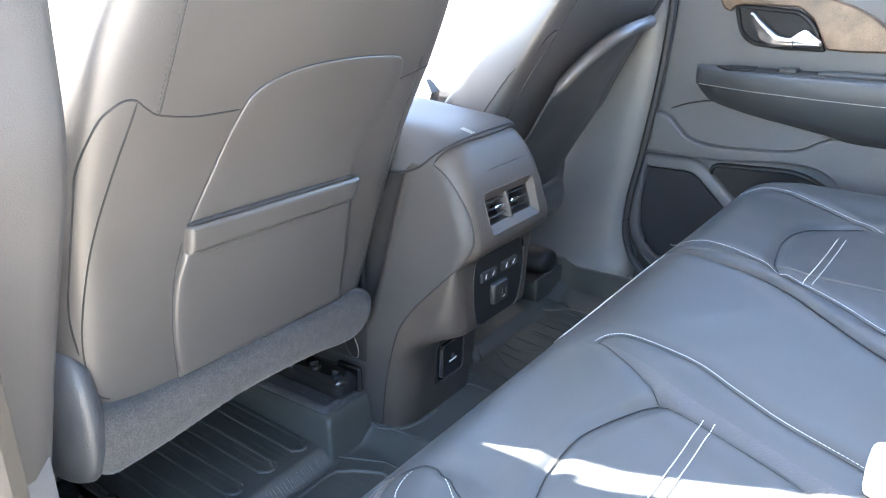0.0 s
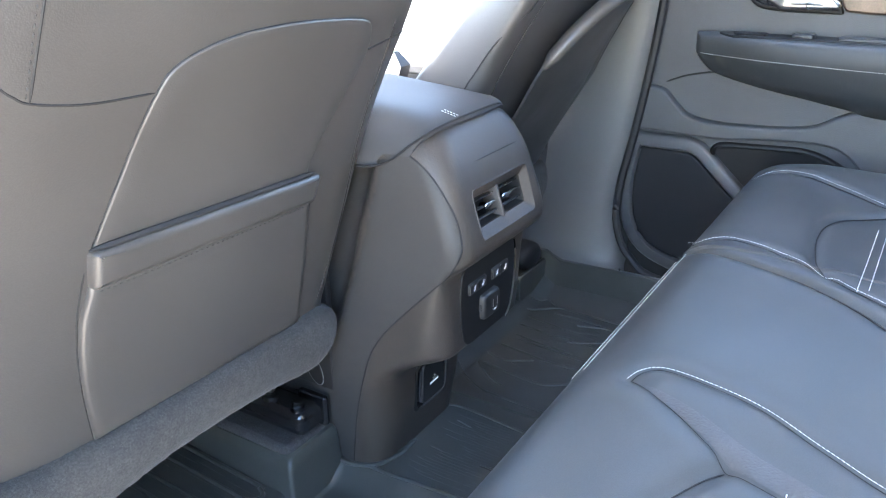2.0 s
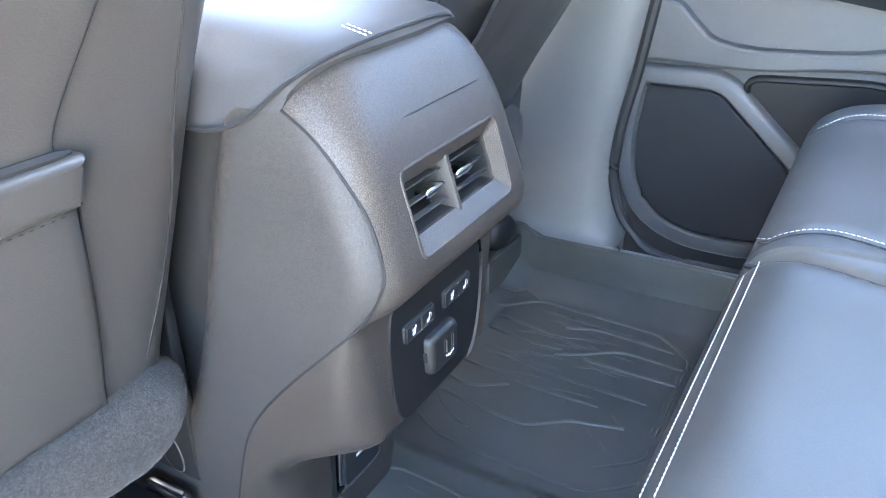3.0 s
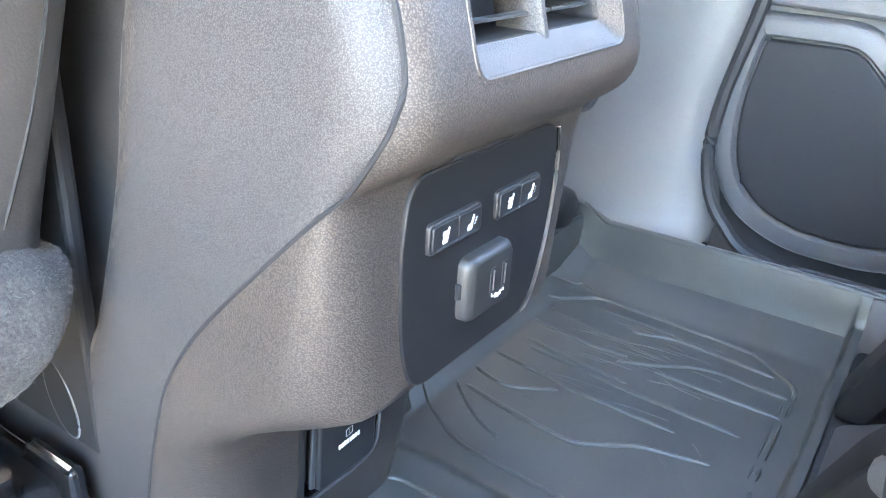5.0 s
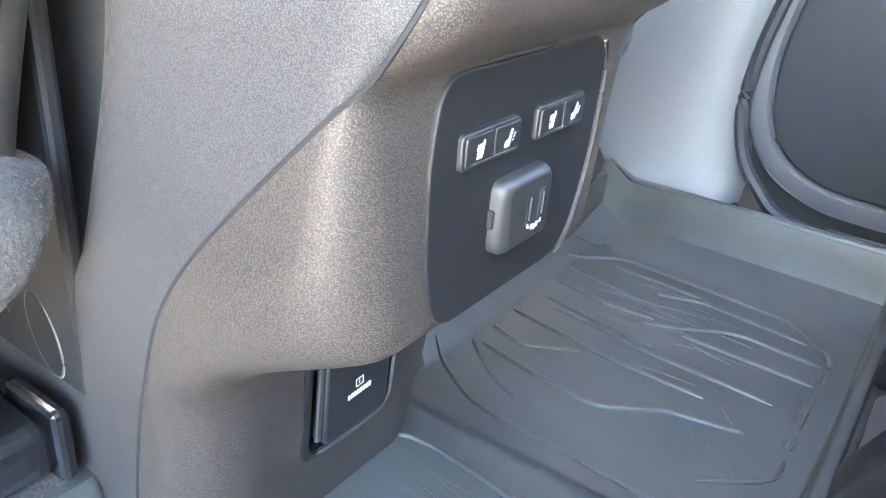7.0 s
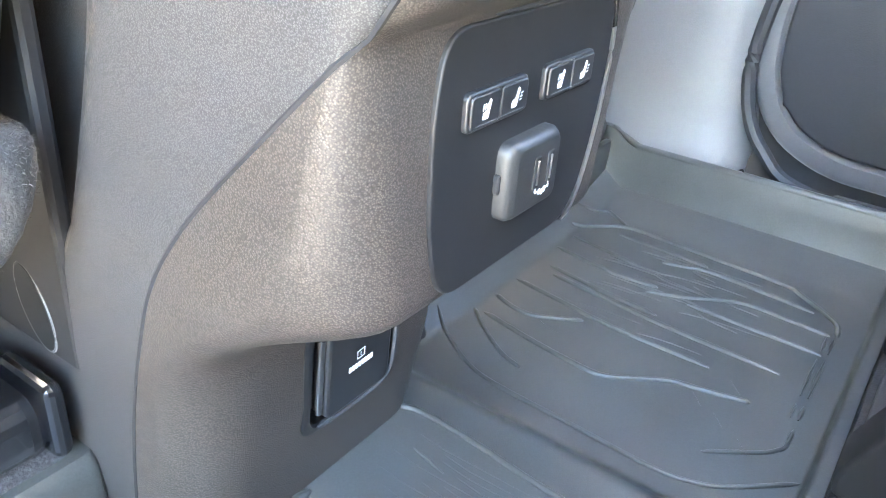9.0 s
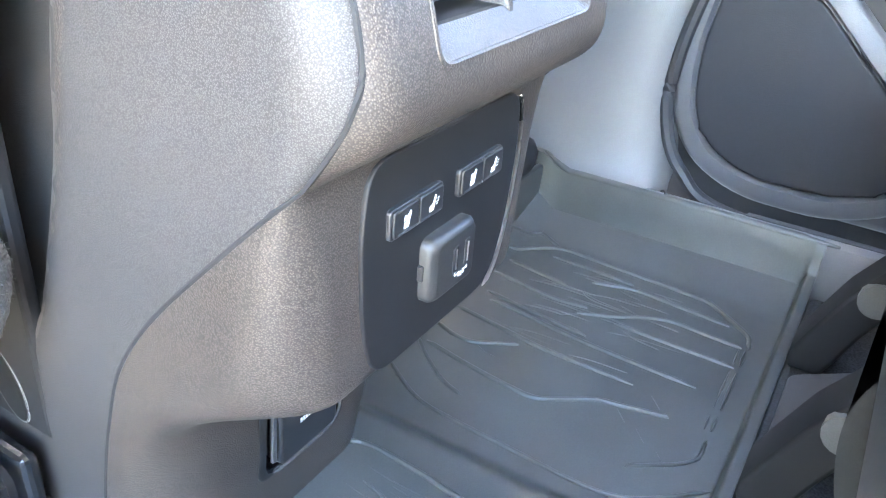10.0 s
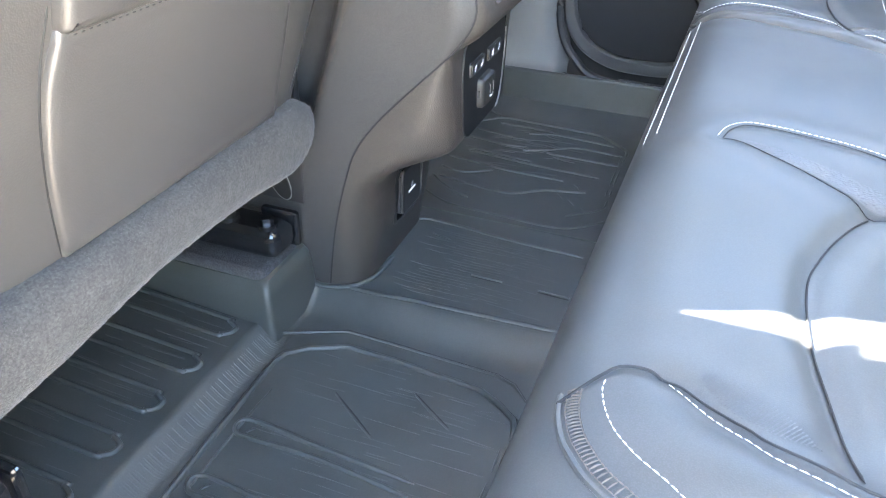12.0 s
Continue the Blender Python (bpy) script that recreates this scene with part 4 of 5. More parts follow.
for k in range(8):
    x = -0.0025 + k * 0.0026
    box(bm, (x, yy - 0.0003, 0.1588 + k * 0.0001), (x + 0.0019, yy + 0.0004, 0.1622 + k * 0.0001), 0.0002, 1)
part("marking", bm, WHITE, outlet)
bm = bmesh.new()
tube(bm, spline([(-0.024, 0.0945, 0.1310), (0.000, 0.0940, 0.1305), (0.026, 0.0935, 0.1320), (0.0375, 0.0925, 0.1400), (0.0405, 0.0915, 0.1600), (0.0410, 0.0910, 0.1900)], 6), 0.0019, 6)
part("recess_lip", bm, PLASTIC, console)

orim = rounded([(OUT[0] - 0.004, OUT[2] - 0.004), (OUT[1] + 0.004, OUT[2] - 0.004), (OUT[1] + 0.004, OUT[3] + 0.004), (OUT[0] - 0.004, OUT[3] + 0.004)], 0.014, 6)
oin = rounded([(OUT[0] + 0.002, OUT[2] + 0.002), (OUT[1] - 0.002, OUT[2] + 0.002), (OUT[1] - 0.002, OUT[3] - 0.002), (OUT[0] + 0.002, OUT[3] - 0.002)], 0.013, 6)
bm = bmesh.new()
skin(bm, [[Vector((p.x, REAR(p.y) + dy, p.y)) for p in o] for o, dy in ((orim, 0.002), (orim, -0.0008), (offset2d(orim, 0.0015), -0.0020), (offset2d(oin, -0.0015), -0.0020), (oin, 0.0), (oin, 0.010))], cap=False)
part("outlet_bezel", bm, PANEL, console, "black rounded outlet surround")

# armrest lid on top
lid_rear = smooth_table([(-0.115, 0.040), (-0.10, 0.030), (-0.08, 0.022), (-0.04, 0.018), (0.0, 0.017), (0.04, 0.018), (0.08, 0.024), (0.10, 0.034), (0.115, 0.05)])
rings = []
for k in range(26):
    s = -1 + 2 * k / 25
    x = 0.104 * math.copysign(abs(s) ** 0.8, s)
    e = (abs(s)) ** 6
    drop = 0.022 * e
    yr = lid_rear(x)
    top = 0.572 - 0.012 * e * 3
    rings.append([Vector((x, y, z)) for y, z in ((0.52, 0.526 - drop), (yr + 0.075, 0.524 - drop), (yr + 0.018, 0.534 - drop), (yr + 0.004, 0.545 - drop * 0.8), (yr, 0.550 - drop * 0.7), (yr + 0.004, 0.555 - drop * 0.7), (yr + 0.016, 0.560 - drop * 0.7), (yr + 0.05, top - 0.006), (0.20, top + 0.006), (0.50, top + 0.002), (0.52, top - 0.02))])
bm = bmesh.new()
skin(bm, rings)
lid = solid("armrest_lid", bm, LID_SKIN, "black padded armrest lid on the console, sunlit", "armrest", sharp=55)
bm = bmesh.new()
tube(bm, spline([(-0.1075, 0.30, 0.503), (-0.1080, 0.18, 0.503), (-0.1085, 0.11, 0.504), (-0.1090, 0.082, 0.509), (-0.1092, 0.060, 0.519), (-0.108, 0.039, 0.535), (-0.104, 0.026, 0.545), (-0.08, 0.020, 0.552), (-0.04, 0.016, 0.556), (0.0, 0.015, 0.557), (0.06, 0.020, 0.554), (0.10, 0.034, 0.540)], 6), 0.0015, 6)
part("lid_gap", bm, SEAM, lid)
bm = bmesh.new()
for dx in (-0.003, 0.003):
    stitches(bm, [(-0.035 + dx, y, 0.5565 + (y - 0.020) * 0.25) for y in arange(0.020, 0.040, 0.004)])
part("lid_stitching", bm, THREAD, lid)


# ---------------- front seats ----------------
BOLT = material("dark_steel", (0.12, 0.12, 0.125), 0.28, metal=1.0, vary=0.1)
FIBRE = material("felt_fibre", (0.066, 0.062, 0.060), 0.9, vary=0.4, vary_size=0.004)
SEAT_Y = smooth_table([(0.22, 0.175), (0.30, 0.158), (0.339, 0.149), (0.43, 0.120), (0.527, 0.085), (0.60, 0.050), (0.666, 0.012), (0.76, -0.040), (0.85, -0.085), (0.98, -0.14)])
SEAT_W = smooth_table([(0.22, 0.214), (0.30, 0.226), (0.34, 0.230), (0.43, 0.238), (0.52, 0.242), (0.62, 0.242), (0.70, 0.235), (0.78, 0.217), (0.86, 0.188), (0.92, 0.154), (0.96, 0.11), (0.98, 0.06)])
SEAT_C = smooth_table([(0.22, -0.350), (0.34, -0.350), (0.52, -0.352), (0.70, -0.358), (0.98, -0.36)])
SEAT_N, SEAT_M, SEAT_H = 4.6, 7.5, 0.078
SLIM = smooth_table([(0.22, 0.078), (0.50, 0.072), (0.60, 0.060), (0.65, 0.053), (0.70, 0.046), (0.75, 0.040), (0.98, 0.036)])


LEAN = smooth_table([(0.22, 0.07), (0.32, 0.045), (0.40, 0.028), (0.477, 0.008), (0.55, 0.0), (1.0, 0.0)])


def seat_ring(z, a, narrow=0.0):
    c, s = math.cos(a), math.sin(a)
    h = SLIM(z) if narrow > 0.5 else SEAT_H
    n = SEAT_N if c < 0 else SEAT_M
    return SEAT_C(z) + SEAT_W(z) * math.copysign(abs(c) ** (2 / n), c), SEAT_Y(z) + narrow * LEAN(z) + h + h * math.copysign(abs(s) ** (2 / n), s)


def seat_skin_y(x, z, narrow=0.0):
    t = min(0.999, abs(x - SEAT_C(z)) / SEAT_W(z))
    h = SLIM(z) if narrow > 0.5 else SEAT_H
    n = SEAT_N if x < SEAT_C(z) else SEAT_M
    return SEAT_Y(z) + h - h * (1 - t ** n) ** (1 / n)


def front_seat(mx, shift, label, sag):
    """A front seat seen from behind. mx: 1 for the driver's side, -1 mirrored."""
    seat = thing("front_seat", label, "car seat", "front seats")

    def X(x):
        return mx * x + shift

    def S(u, v, d=0.0):
        return Vector((X(u), seat_skin_y(u, v, sag) + sag * LEAN(v) - d, v))

    def path(pts, d=0.0, n=8):
        return [S(p.x, p.y, d) for p in spline([(a, b, 0) for a, b in pts], n)]
    angles = [2 * math.pi * i / 64 for i in range(64)]
    rings = []
    for z in arange(0.315, 0.975, 0.015):
        rings.append([Vector((X(x), y, z)) for x, y in (seat_ring(z, a, sag) for a in angles)])
    bm = bmesh.new()
    skin(bm, rings)
    part("backrest", bm, VINYL, seat, "black leather-covered backrest", sharp=60)
    # padded panel above the pocket and the pocket itself
    top = [(p.x, p.y) for p in spline([(-0.471, 0.528, 0), (-0.456, 0.580, 0), (-0.438, 0.650, 0), (-0.421, 0.674, 0), (-0.377, 0.687, 0), (-0.320, 0.690, 0), (-0.267, 0.688, 0), (-0.215, 0.682, 0), (-0.200, 0.668, 0), (-0.196, 0.645, 0), (-0.207, 0.600, 0), (-0.224, 0.545, 0), (-0.222, 0.522, 0)], 5)]
    ins = sheet_fill(top, S, 0.0030)
    if sag < 0.5:
        part("back_panel", ins, VINYL, seat, sharp=60)
        part("panel_seam", tube(bmesh.new(), [S(u, v, 0.0005) for u, v in top], 0.0010, 5), SEAM, seat)
    if sag < 0.5:
        pouch = [(p.x, p.y) for p in spline([(-0.470, 0.500, 0), (-0.478, 0.460, 0), (-0.474, 0.400, 0), (-0.462, 0.330, 0)], 5)] + [(p.x, p.y) for p in spline([(-0.190, 0.328, 0), (-0.196, 0.40, 0), (-0.203, 0.45, 0), (-0.213, 0.500, 0)], 5)]
        part("pocket", sheet_fill(pouch, S, 0.0075, 0.010), VINYL, seat, "flat closed map pocket", sharp=60)
        flap = rounded([(-0.473, 0.534), (-0.470, 0.497), (-0.210, 0.494), (-0.208, 0.527)], 0.006)
        part("pocket_flap", sheet_fill(flap, S, 0.0125, 0.007), VINYL, seat, sharp=60)
        part("pocket_gap", tube(bmesh.new(), [S(u, 0.536 - 0.007 * (u + 0.473) / 0.256, 0.0045) for u in arange(-0.474, -0.216, 0.012)], 0.0030, 6), SEAM, seat)
        bm = bmesh.new()
        stitches(bm, [S(u, 0.4985 - 0.003 * (u + 0.47) / 0.25, 0.0128) for u in arange(-0.468, -0.222, 0.01)], 0.006, 0.003, 0.0005, (0, -0.0003, 0))
        part("flap_stitching", bm, DTHREAD, seat)
    else:
        # pocket that hangs open
        def bag(u, v):
            k = max(0.0, math.sin(math.pi * min(1, max(0, (u + 0.49) / 0.29)))) ** 0.6
            t = min(1.0, max(0.0, (-u - 0.222) / 0.268))
            h = 0.38 + v * (0.572 + 0.108 * (1 - (1 - t) ** 6.0) - 0.38)
            return S(u, h, 0.006 + 0.042 * k * v ** 1.5)
        part("pocket", sheet(bag, arange(-0.49, -0.222, 0.008), arange(0, 1, 0.1), 0.004), VINYL, seat, "map pocket hanging open")
        part("pocket_rim", tube(bmesh.new(), [bag(u, 0.97) for u in arange(-0.49, -0.222, 0.008)], 0.014, 12, 0.8), VINYL, seat, "rolled pocket edge")
    # seams of the cover
    for pts in ([(-0.551, 0.6805), (-0.540, 0.671), (-0.527, 0.664), (-0.49, 0.657), (-0.438, 0.655)],
                [(-0.529, 0.664), (-0.527, 0.720), (-0.523, 0.780), (-0.512, 0.850), (-0.49, 0.92)],
                [(-0.196, 0.652), (-0.175, 0.656), (-0.150, 0.660), (-0.125, 0.662)] if sag < 0.5 else [(-0.162, 0.677), (-0.168, 0.720), (-0.178, 0.790), (-0.196, 0.860)],
                [(-0.162, 0.677), (-0.150, 0.62), (-0.140, 0.54), (-0.132, 0.46), (-0.136, 0.40), (-0.150, 0.34)],
                [(-0.551, 0.680), (-0.5595, 0.620), (-0.569, 0.540), (-0.573, 0.460), (-0.570, 0.400), (-0.558, 0.352), (-0.545, 0.338)],
                [(-0.462, 0.330), (-0.474, 0.400), (-0.479, 0.465), (-0.474, 0.515)],
                [(-0.188, 0.325), (-0.194, 0.40), (-0.201, 0.45), (-0.211, 0.52)]):
        if not (sag and pts[-1][1] > 0.5 and pts[0][1] < 0.34):
            part("cover_seam", tube(bmesh.new(), path(pts), 0.0010, 5), SEAM, seat)
    # piping round the side bolsters
    for left in ((False,) if sag else (True,)):
        pts = [S(-0.551, 0.681, 0.0004), S(-0.561, 0.682, 0.0004), S(-0.571, 0.676, 0.0004), S(-0.580, 0.662, 0.0004)] if left else [S(-0.162, 0.677, 0.0004), S(-0.151, 0.679, 0.0004), S(-0.140, 0.670, 0.0004), S(-0.132, 0.652, 0.0004)]
        for y, z in ((0.062, 0.622), (0.084, 0.580), (0.109, 0.527), (0.136, 0.460), (0.149, 0.408)) if left else ((0.062, 0.615), (0.092, 0.575), (0.108, 0.552), (0.130, 0.505)):
            h = SLIM(z) if sag > 0.5 else SEAT_H
            k = min(0.999, abs((y - SEAT_Y(z) - sag * LEAN(z) - h) / h))
            n = SEAT_N if left else SEAT_M
            w = SEAT_W(z) * (1 - k ** n) ** (1 / n) + 0.0004
            pts.append(Vector((X(SEAT_C(z) - w if left else SEAT_C(z) + w), y, z)))
        part("bolster_piping", tube(bmesh.new(), spline(pts, 8), 0.0011, 5), SEAM, seat)
    bm = bmesh.new()
    stitches(bm, path([(-0.532, 0.668), (-0.531, 0.720), (-0.527, 0.780), (-0.516, 0.850)], 0.0004), 0.006, 0.0035, 0.0006, (0, -0.0004, 0))
    part("cover_stitching", bm, DTHREAD, seat)
    # carpeted lower back
    rings = []
    low = smooth_table([(-0.60, 0.262), (-0.585, 0.252), (-0.50, 0.256), (-0.38, 0.268), (-0.26, 0.265), (-0.20, 0.257), (-0.17, 0.257), (-0.150, 0.268), (-0.132, 0.288), (-0.118, 0.312)])
    hi = smooth_table([(-0.60, 0.322), (-0.58, 0.334), (-0.50, 0.331), (-0.38, 0.330), (-0.20, 0.331), (-0.160, 0.330), (-0.135, 0.325), (-0.118, 0.318)])
    x0, x1 = (-0.57 if sag else -0.590), -0.118
    for k in range(181):
        t = 0.5 - 0.5 * math.cos(math.pi * k / 180)
        x = x0 + (x1 - x0) * t
        a, b = low(x), hi(x)
        e = max(0.0, abs(2 * t - 1) - 0.86) / 0.14
        f = math.sqrt(max(0.02, 1 - e * e))
        zc, h = (a + b) / 2, (b - a) / 2 * f
        y0 = 0.152 + 0.030 * (1 - f) + sag * 0.05
        th = 0.016 * f + 0.004
        rings.append([Vector((X(x), y0 + 0.020 - (th + 0.020) * (math.copysign(abs(math.cos(q)) ** 0.6, math.cos(q)) if math.cos(q) > 0 else math.cos(q)), zc + h * math.copysign(abs(math.sin(q)) ** 0.7, math.sin(q)))) for q in [2 * math.pi * i / 72 for i in range(72)]])
    bm = bmesh.new()
    for rg in rings[1:-1]:
        for p in rg:
            p += Vector((random.uniform(-1, 1), random.uniform(-1, 1), random.uniform(-1, 1))) * 0.0005
    skin(bm, rings)
    felt = part("lower_back_carpet", bm, CARPET, seat, "grey felt strip along the lower back", sharp=180)
    if sag < 0.5:
        # loose curled fibres
        vs_, fs_ = [], []
        for k in range(9000):
            rg = rings[random.randrange(3, 178)]
            j = random.randrange(72)
            p, q = rg[j], rg[(j + 1) % 72]
            cen = sum(rg, Vector()) / 72
            n_ = Vector((0, p.y - cen.y, p.z - cen.z)).normalized()
            if n_.y > 0.35:
                continue
            n_ = (n_ + Vector((random.uniform(-1, 1), random.uniform(-0.8, 0.8), random.uniform(-0.8, 0.8)))).normalized()
            w_ = Vector((random.uniform(-1, 1), random.uniform(-1, 1), random.uniform(-1, 1))).normalized() * 0.00016
            a_ = p.lerp(q, random.random())
            b_ = a_ + n_ * random.uniform(0.0008, 0.0018)
            c_ = b_ + (n_ + Vector((random.uniform(-1, 1), random.uniform(-1, 1), random.uniform(-1, 1))) * 1.2).normalized() * random.uniform(0.0005, 0.0013)
            i_ = len(vs_)
            vs_ += [a_ - w_, a_ + w_, b_ + w_, b_ - w_, c_]
            fs_ += [(i_, i_ + 1, i_ + 2, i_ + 3), (i_ + 3, i_ + 2, i_ + 4)]
        me = bpy.data.meshes.new("felt_fibre")
        me.from_pydata(vs_, [], fs_)
        me.materials.append(FIBRE)
        fib = new("felt_fibre", me)
        fib.parent = felt
        fib["kind"] = "stuff"
    # moulded side shield and seat base
    bm = bmesh.new()
    rings = []
    for k in range(13):
        a = math.pi * k / 12
        r = math.sin(a) ** 0.5
        z = 0.330 - 0.088 * math.cos(a)
        rings.append([Vector((X(-0.580 - 0.030 * r * math.cos(t)), 0.215 - 0.085 * r * math.sin(t) * (1 if math.sin(t) > 0 else 2.2), z)) for t in [2 * math.pi * i / 20 for i in range(20)]])
    skin(bm, rings)
    if sag < 0.5:
        part("side_shield", bm, PLASTIC, seat, "curved black plastic side shield", sharp=60)
    else:
        bm.free()
    bm = bmesh.new()
    rings = []
    for y in arange(0.20, 0.72, 0.04):
        rings.append([Vector((X(-0.355 + u), y, z)) for u, z in ((-0.215, 0.31), (-0.225, 0.36), (-0.235, 0.425), (-0.20, 0.445), (-0.14, 0.412), (0.14, 0.412), (0.20, 0.445), (0.235, 0.425), (0.225, 0.36), (0.215, 0.31))])
    skin(bm, rings)
    part("seat_cushion", bm, LEATHER, seat, sharp=50)
    bm = bmesh.new()
    box(bm, (X(-0.355) - 0.20, 0.20, 0.285), (X(-0.355) + 0.20, 0.68, 0.318), 0.01)
    part("seat_pan", bm, DARK, seat)
    if sag < 0.5:
        # unseen plate, added to keep sun off the stepped console flank
        bm = bmesh.new()
        box(bm, (X(-0.112), 0.172, 0.180), (X(-0.102), 0.62, 0.520), 0.003, 2)
        part("sun_screen", bm, DARK, seat, "added black plate, unseen, that screens sun off the console flank")
    # slide rails
    for u in ((-0.150,) if sag else (-0.150, -0.560)):
        bm = bmesh.new()
        box(bm, (X(u) - 0.024, 0.178, 0.136), (X(u) + 0.024, 0.66, 0.174), 0.013, 4)
        rail = part("slide_rail", bm, GLOSS, seat, "gloss black slide rail")
        bm = bmesh.new()
        box(bm, (X(u) - 0.030, 0.30, 0.172), (X(u) + 0.030, 0.60, 0.290), 0.008, 2)
        part("rail_bracket", bm, DARK, rail)
        bm = bmesh.new()
        box(bm, (X(u) + 0.020, 0.176, 0.132), (X(u) + 0.031, 0.225, 0.178), 0.005, 3)
        tube(bm, [(X(u) + 0.029, 0.190, 0.158), (X(u) + 0.034, 0.190, 0.158)], 0.006, 8)
        part("rail_end", bm, GLOSS, rail)
        # thin chrome bar put in as the bright highlight on the rail edge
        bm = bmesh.new()
        tube(bm, [(X(u) + 0.0235, 0.182, 0.1735), (X(u) + 0.0235, 0.40, 0.1735)], 0.0012, 6)
        part("rail_highlight", bm, CHROME, rail, "chrome highlight line along the rail edge")
        for dy in (0.0, 0.05):
            bm = bmesh.new()
            tube(bm, [(X(u) - 0.008, 0.196 + dy, 0.172), (X(u) - 0.008, 0.196 + dy, 0.178)], 0.0115, 20, taper=False, up=Vector((0, 1, 0)))
            tube(bm, [(X(u) - 0.008, 0.196 + dy, 0.177), (X(u) - 0.008, 0.196 + dy, 0.1855)], 0.0078, 6, taper=False, up=Vector((0, 1, 0)))
            part("rail_bolt", bm, BOLT, rail, "dark steel hexagon bolt")
    return seat


def sheet_fill(outline, S, depth, bevel=0.002):
    """A soft plate that follows the seat's back: rings moved inwards, closed by a fan of strips."""
    bm = bmesh.new()
    o = [Vector(p) for p in outline]
    c = sum(o, Vector((0, 0))) / len(o)
    rings = [[S(p.x, p.y, -0.003) for p in o], [S(p.x, p.y, depth * 0.5) for p in o], [S(p[0], p[1], depth * 0.85) for p in offset2d(o, bevel * 0.35)], [S(p[0], p[1], depth) for p in offset2d(o, bevel)]]
    base = offset2d(o, bevel)
    for k in (0.85, 0.7, 0.55, 0.4, 0.25, 0.12, 0.03):
        rings.append([S(c.x + (p[0] - c.x) * k, c.y + (p[1] - c.y) * k, depth) for p in base])
    vs = skin(bm, rings, cap=False)
    bm.faces.new(vs[-1])
    return bm


front_seat(1, 0.0, "black leather driver's seat back with closed map pocket", 0.0)
front_seat(-1, 0.018, "black leather passenger seat back with sagging map pocket", 1.0)

# steering wheel ahead of the driver's seat
wheel = thing("steering_wheel", "black leather steering wheel with pale spokes", "steering wheel")
WC, WT = Vector((-0.375, 0.66, 0.70)), radians(24)
wu, wv = Vector((1, 0, 0)), Vector((0, math.sin(WT), math.cos(WT)))
wn_ = wu.cross(wv)
part("wheel_rim", tube(bmesh.new(), [WC + (wu * math.cos(a) + wv * math.sin(a)) * 0.178 for a in [2 * math.pi * i / 48 for i in range(48)]], 0.014, 10, closed=True, up=wn_), LEATHER, wheel)
bm = bmesh.new()
slab(bm, rounded([(-0.075, -0.055), (0.075, -0.055), (0.085, 0.03), (0.05, 0.06), (-0.05, 0.06), (-0.085, 0.03)], 0.03), lambda u, v, d: WC + wu * u + wv * v + wn_ * (d - 0.03), 0.045, 0.012)
part("hub", bm, PLASTIC, wheel)
for a in (radians(8), radians(172), radians(270)):
    bm = bmesh.new()
    dv = wu * math.cos(a) + wv * math.sin(a)
    tube(bm, [WC + dv * 0.06 - wn_ * 0.012, WC + dv * 0.12 - wn_ * 0.008, WC + dv * 0.175], 0.016, 8, 0.5, up=wn_)
    part("spoke", bm, SATIN_GREY, wheel)
bm = bmesh.new()
tube(bm, [WC - wn_ * 0.02, WC - wn_ * 0.30], 0.03, 12)
part("steering_column", bm, PLASTIC, wheel)

# raised seat mountings with carpet tops
for sx in (-1, 1):
    bm = bmesh.new()
    rings = []
    xo = -0.178 if sx < 0 else -0.205
    for z, g in ((0.045, 0.010), (0.08, 0.005), (0.108, 0.002), (0.118, 0.0), (0.124, -0.006)):
        rings.append([Vector((sx * p.x, p.y, z)) for p in rounded([(xo - g, 0.174 - g), (-0.108, 0.174 - g), (-0.108, 0.62), (xo - g, 0.62)], 0.008)])
    skin(bm, rings)
    m_ = solid("seat_mounting", bm, RUBBER, "raised mat corner round the seat rail foot", "seat mounting", group="seat mountings")
    bm = bmesh.new()
    slab(bm, rounded([(xo + 0.008, 0.186), (-0.112, 0.186), (-0.112, 0.60), (xo + 0.008, 0.60)], 0.014), lambda u, v, d: Vector((sx * u, v, 0.116 + d)), 0.018, 0.008)
    part("carpet_pad", bm, DARK_CARPET, m_, "rough dark carpet")
bm = bmesh.new()
rings = []
for y, r in ((0.186, 0.006), (0.188, 0.016), (0.196, 0.023), (0.21, 0.026), (0.60, 0.026)):
    rings.append([Vector((0.530 + 1.6 * r * math.cos(q), y, 0.138 + 1.1 * r * math.sin(q))) for q in [2 * math.pi * i / 16 for i in range(16)]])
skin(bm, rings)
solid("rail_cover", bm, DARK, "black plastic cap on the passenger seat rail", "rail cover")
# raised front corner of the mat
bm = bmesh.new()
box(bm, (0.462, 0.186, 0.045), (0.578, 0.196, 0.119), 0.004, 2)
box(bm, (0.462, 0.190, 0.045), (0.476, 0.55, 0.112), 0.004, 2)
part("corner_wall", bm, RUBBER, floor_mat)


# ---------------- rear bench ----------------
bench = thing("rear_bench", "black leather rear bench with white contrast stitching", "car seat")
PROFILE = spline([(-0.290, 0.130, 0), (-0.250, 0.185, 0), (-0.212, 0.250, 0), (-0.196, 0.300, 0), (-0.194, 0.335, 0), (-0.201, 0.360, 0), (-0.216, 0.376, 0), (-0.240, 0.385, 0), (-0.275, 0.387, 0), (-0.34, 0.386, 0), (-0.42, 0.384, 0), (-0.50, 0.382, 0), (-0.60, 0.378, 0), (-0.72, 0.372, 0)], 7)
# seams in plan: (x, y)
S_STITCH = [(-0.207, -0.262), (-0.190, -0.268), (-0.176, -0.283), (-0.180, -0.325), (-0.195, -0.373), (-0.222, -0.420), (-0.246, -0.463), (-0.272, -0.531), (-0.30, -0.60), (-0.33, -0.70)]
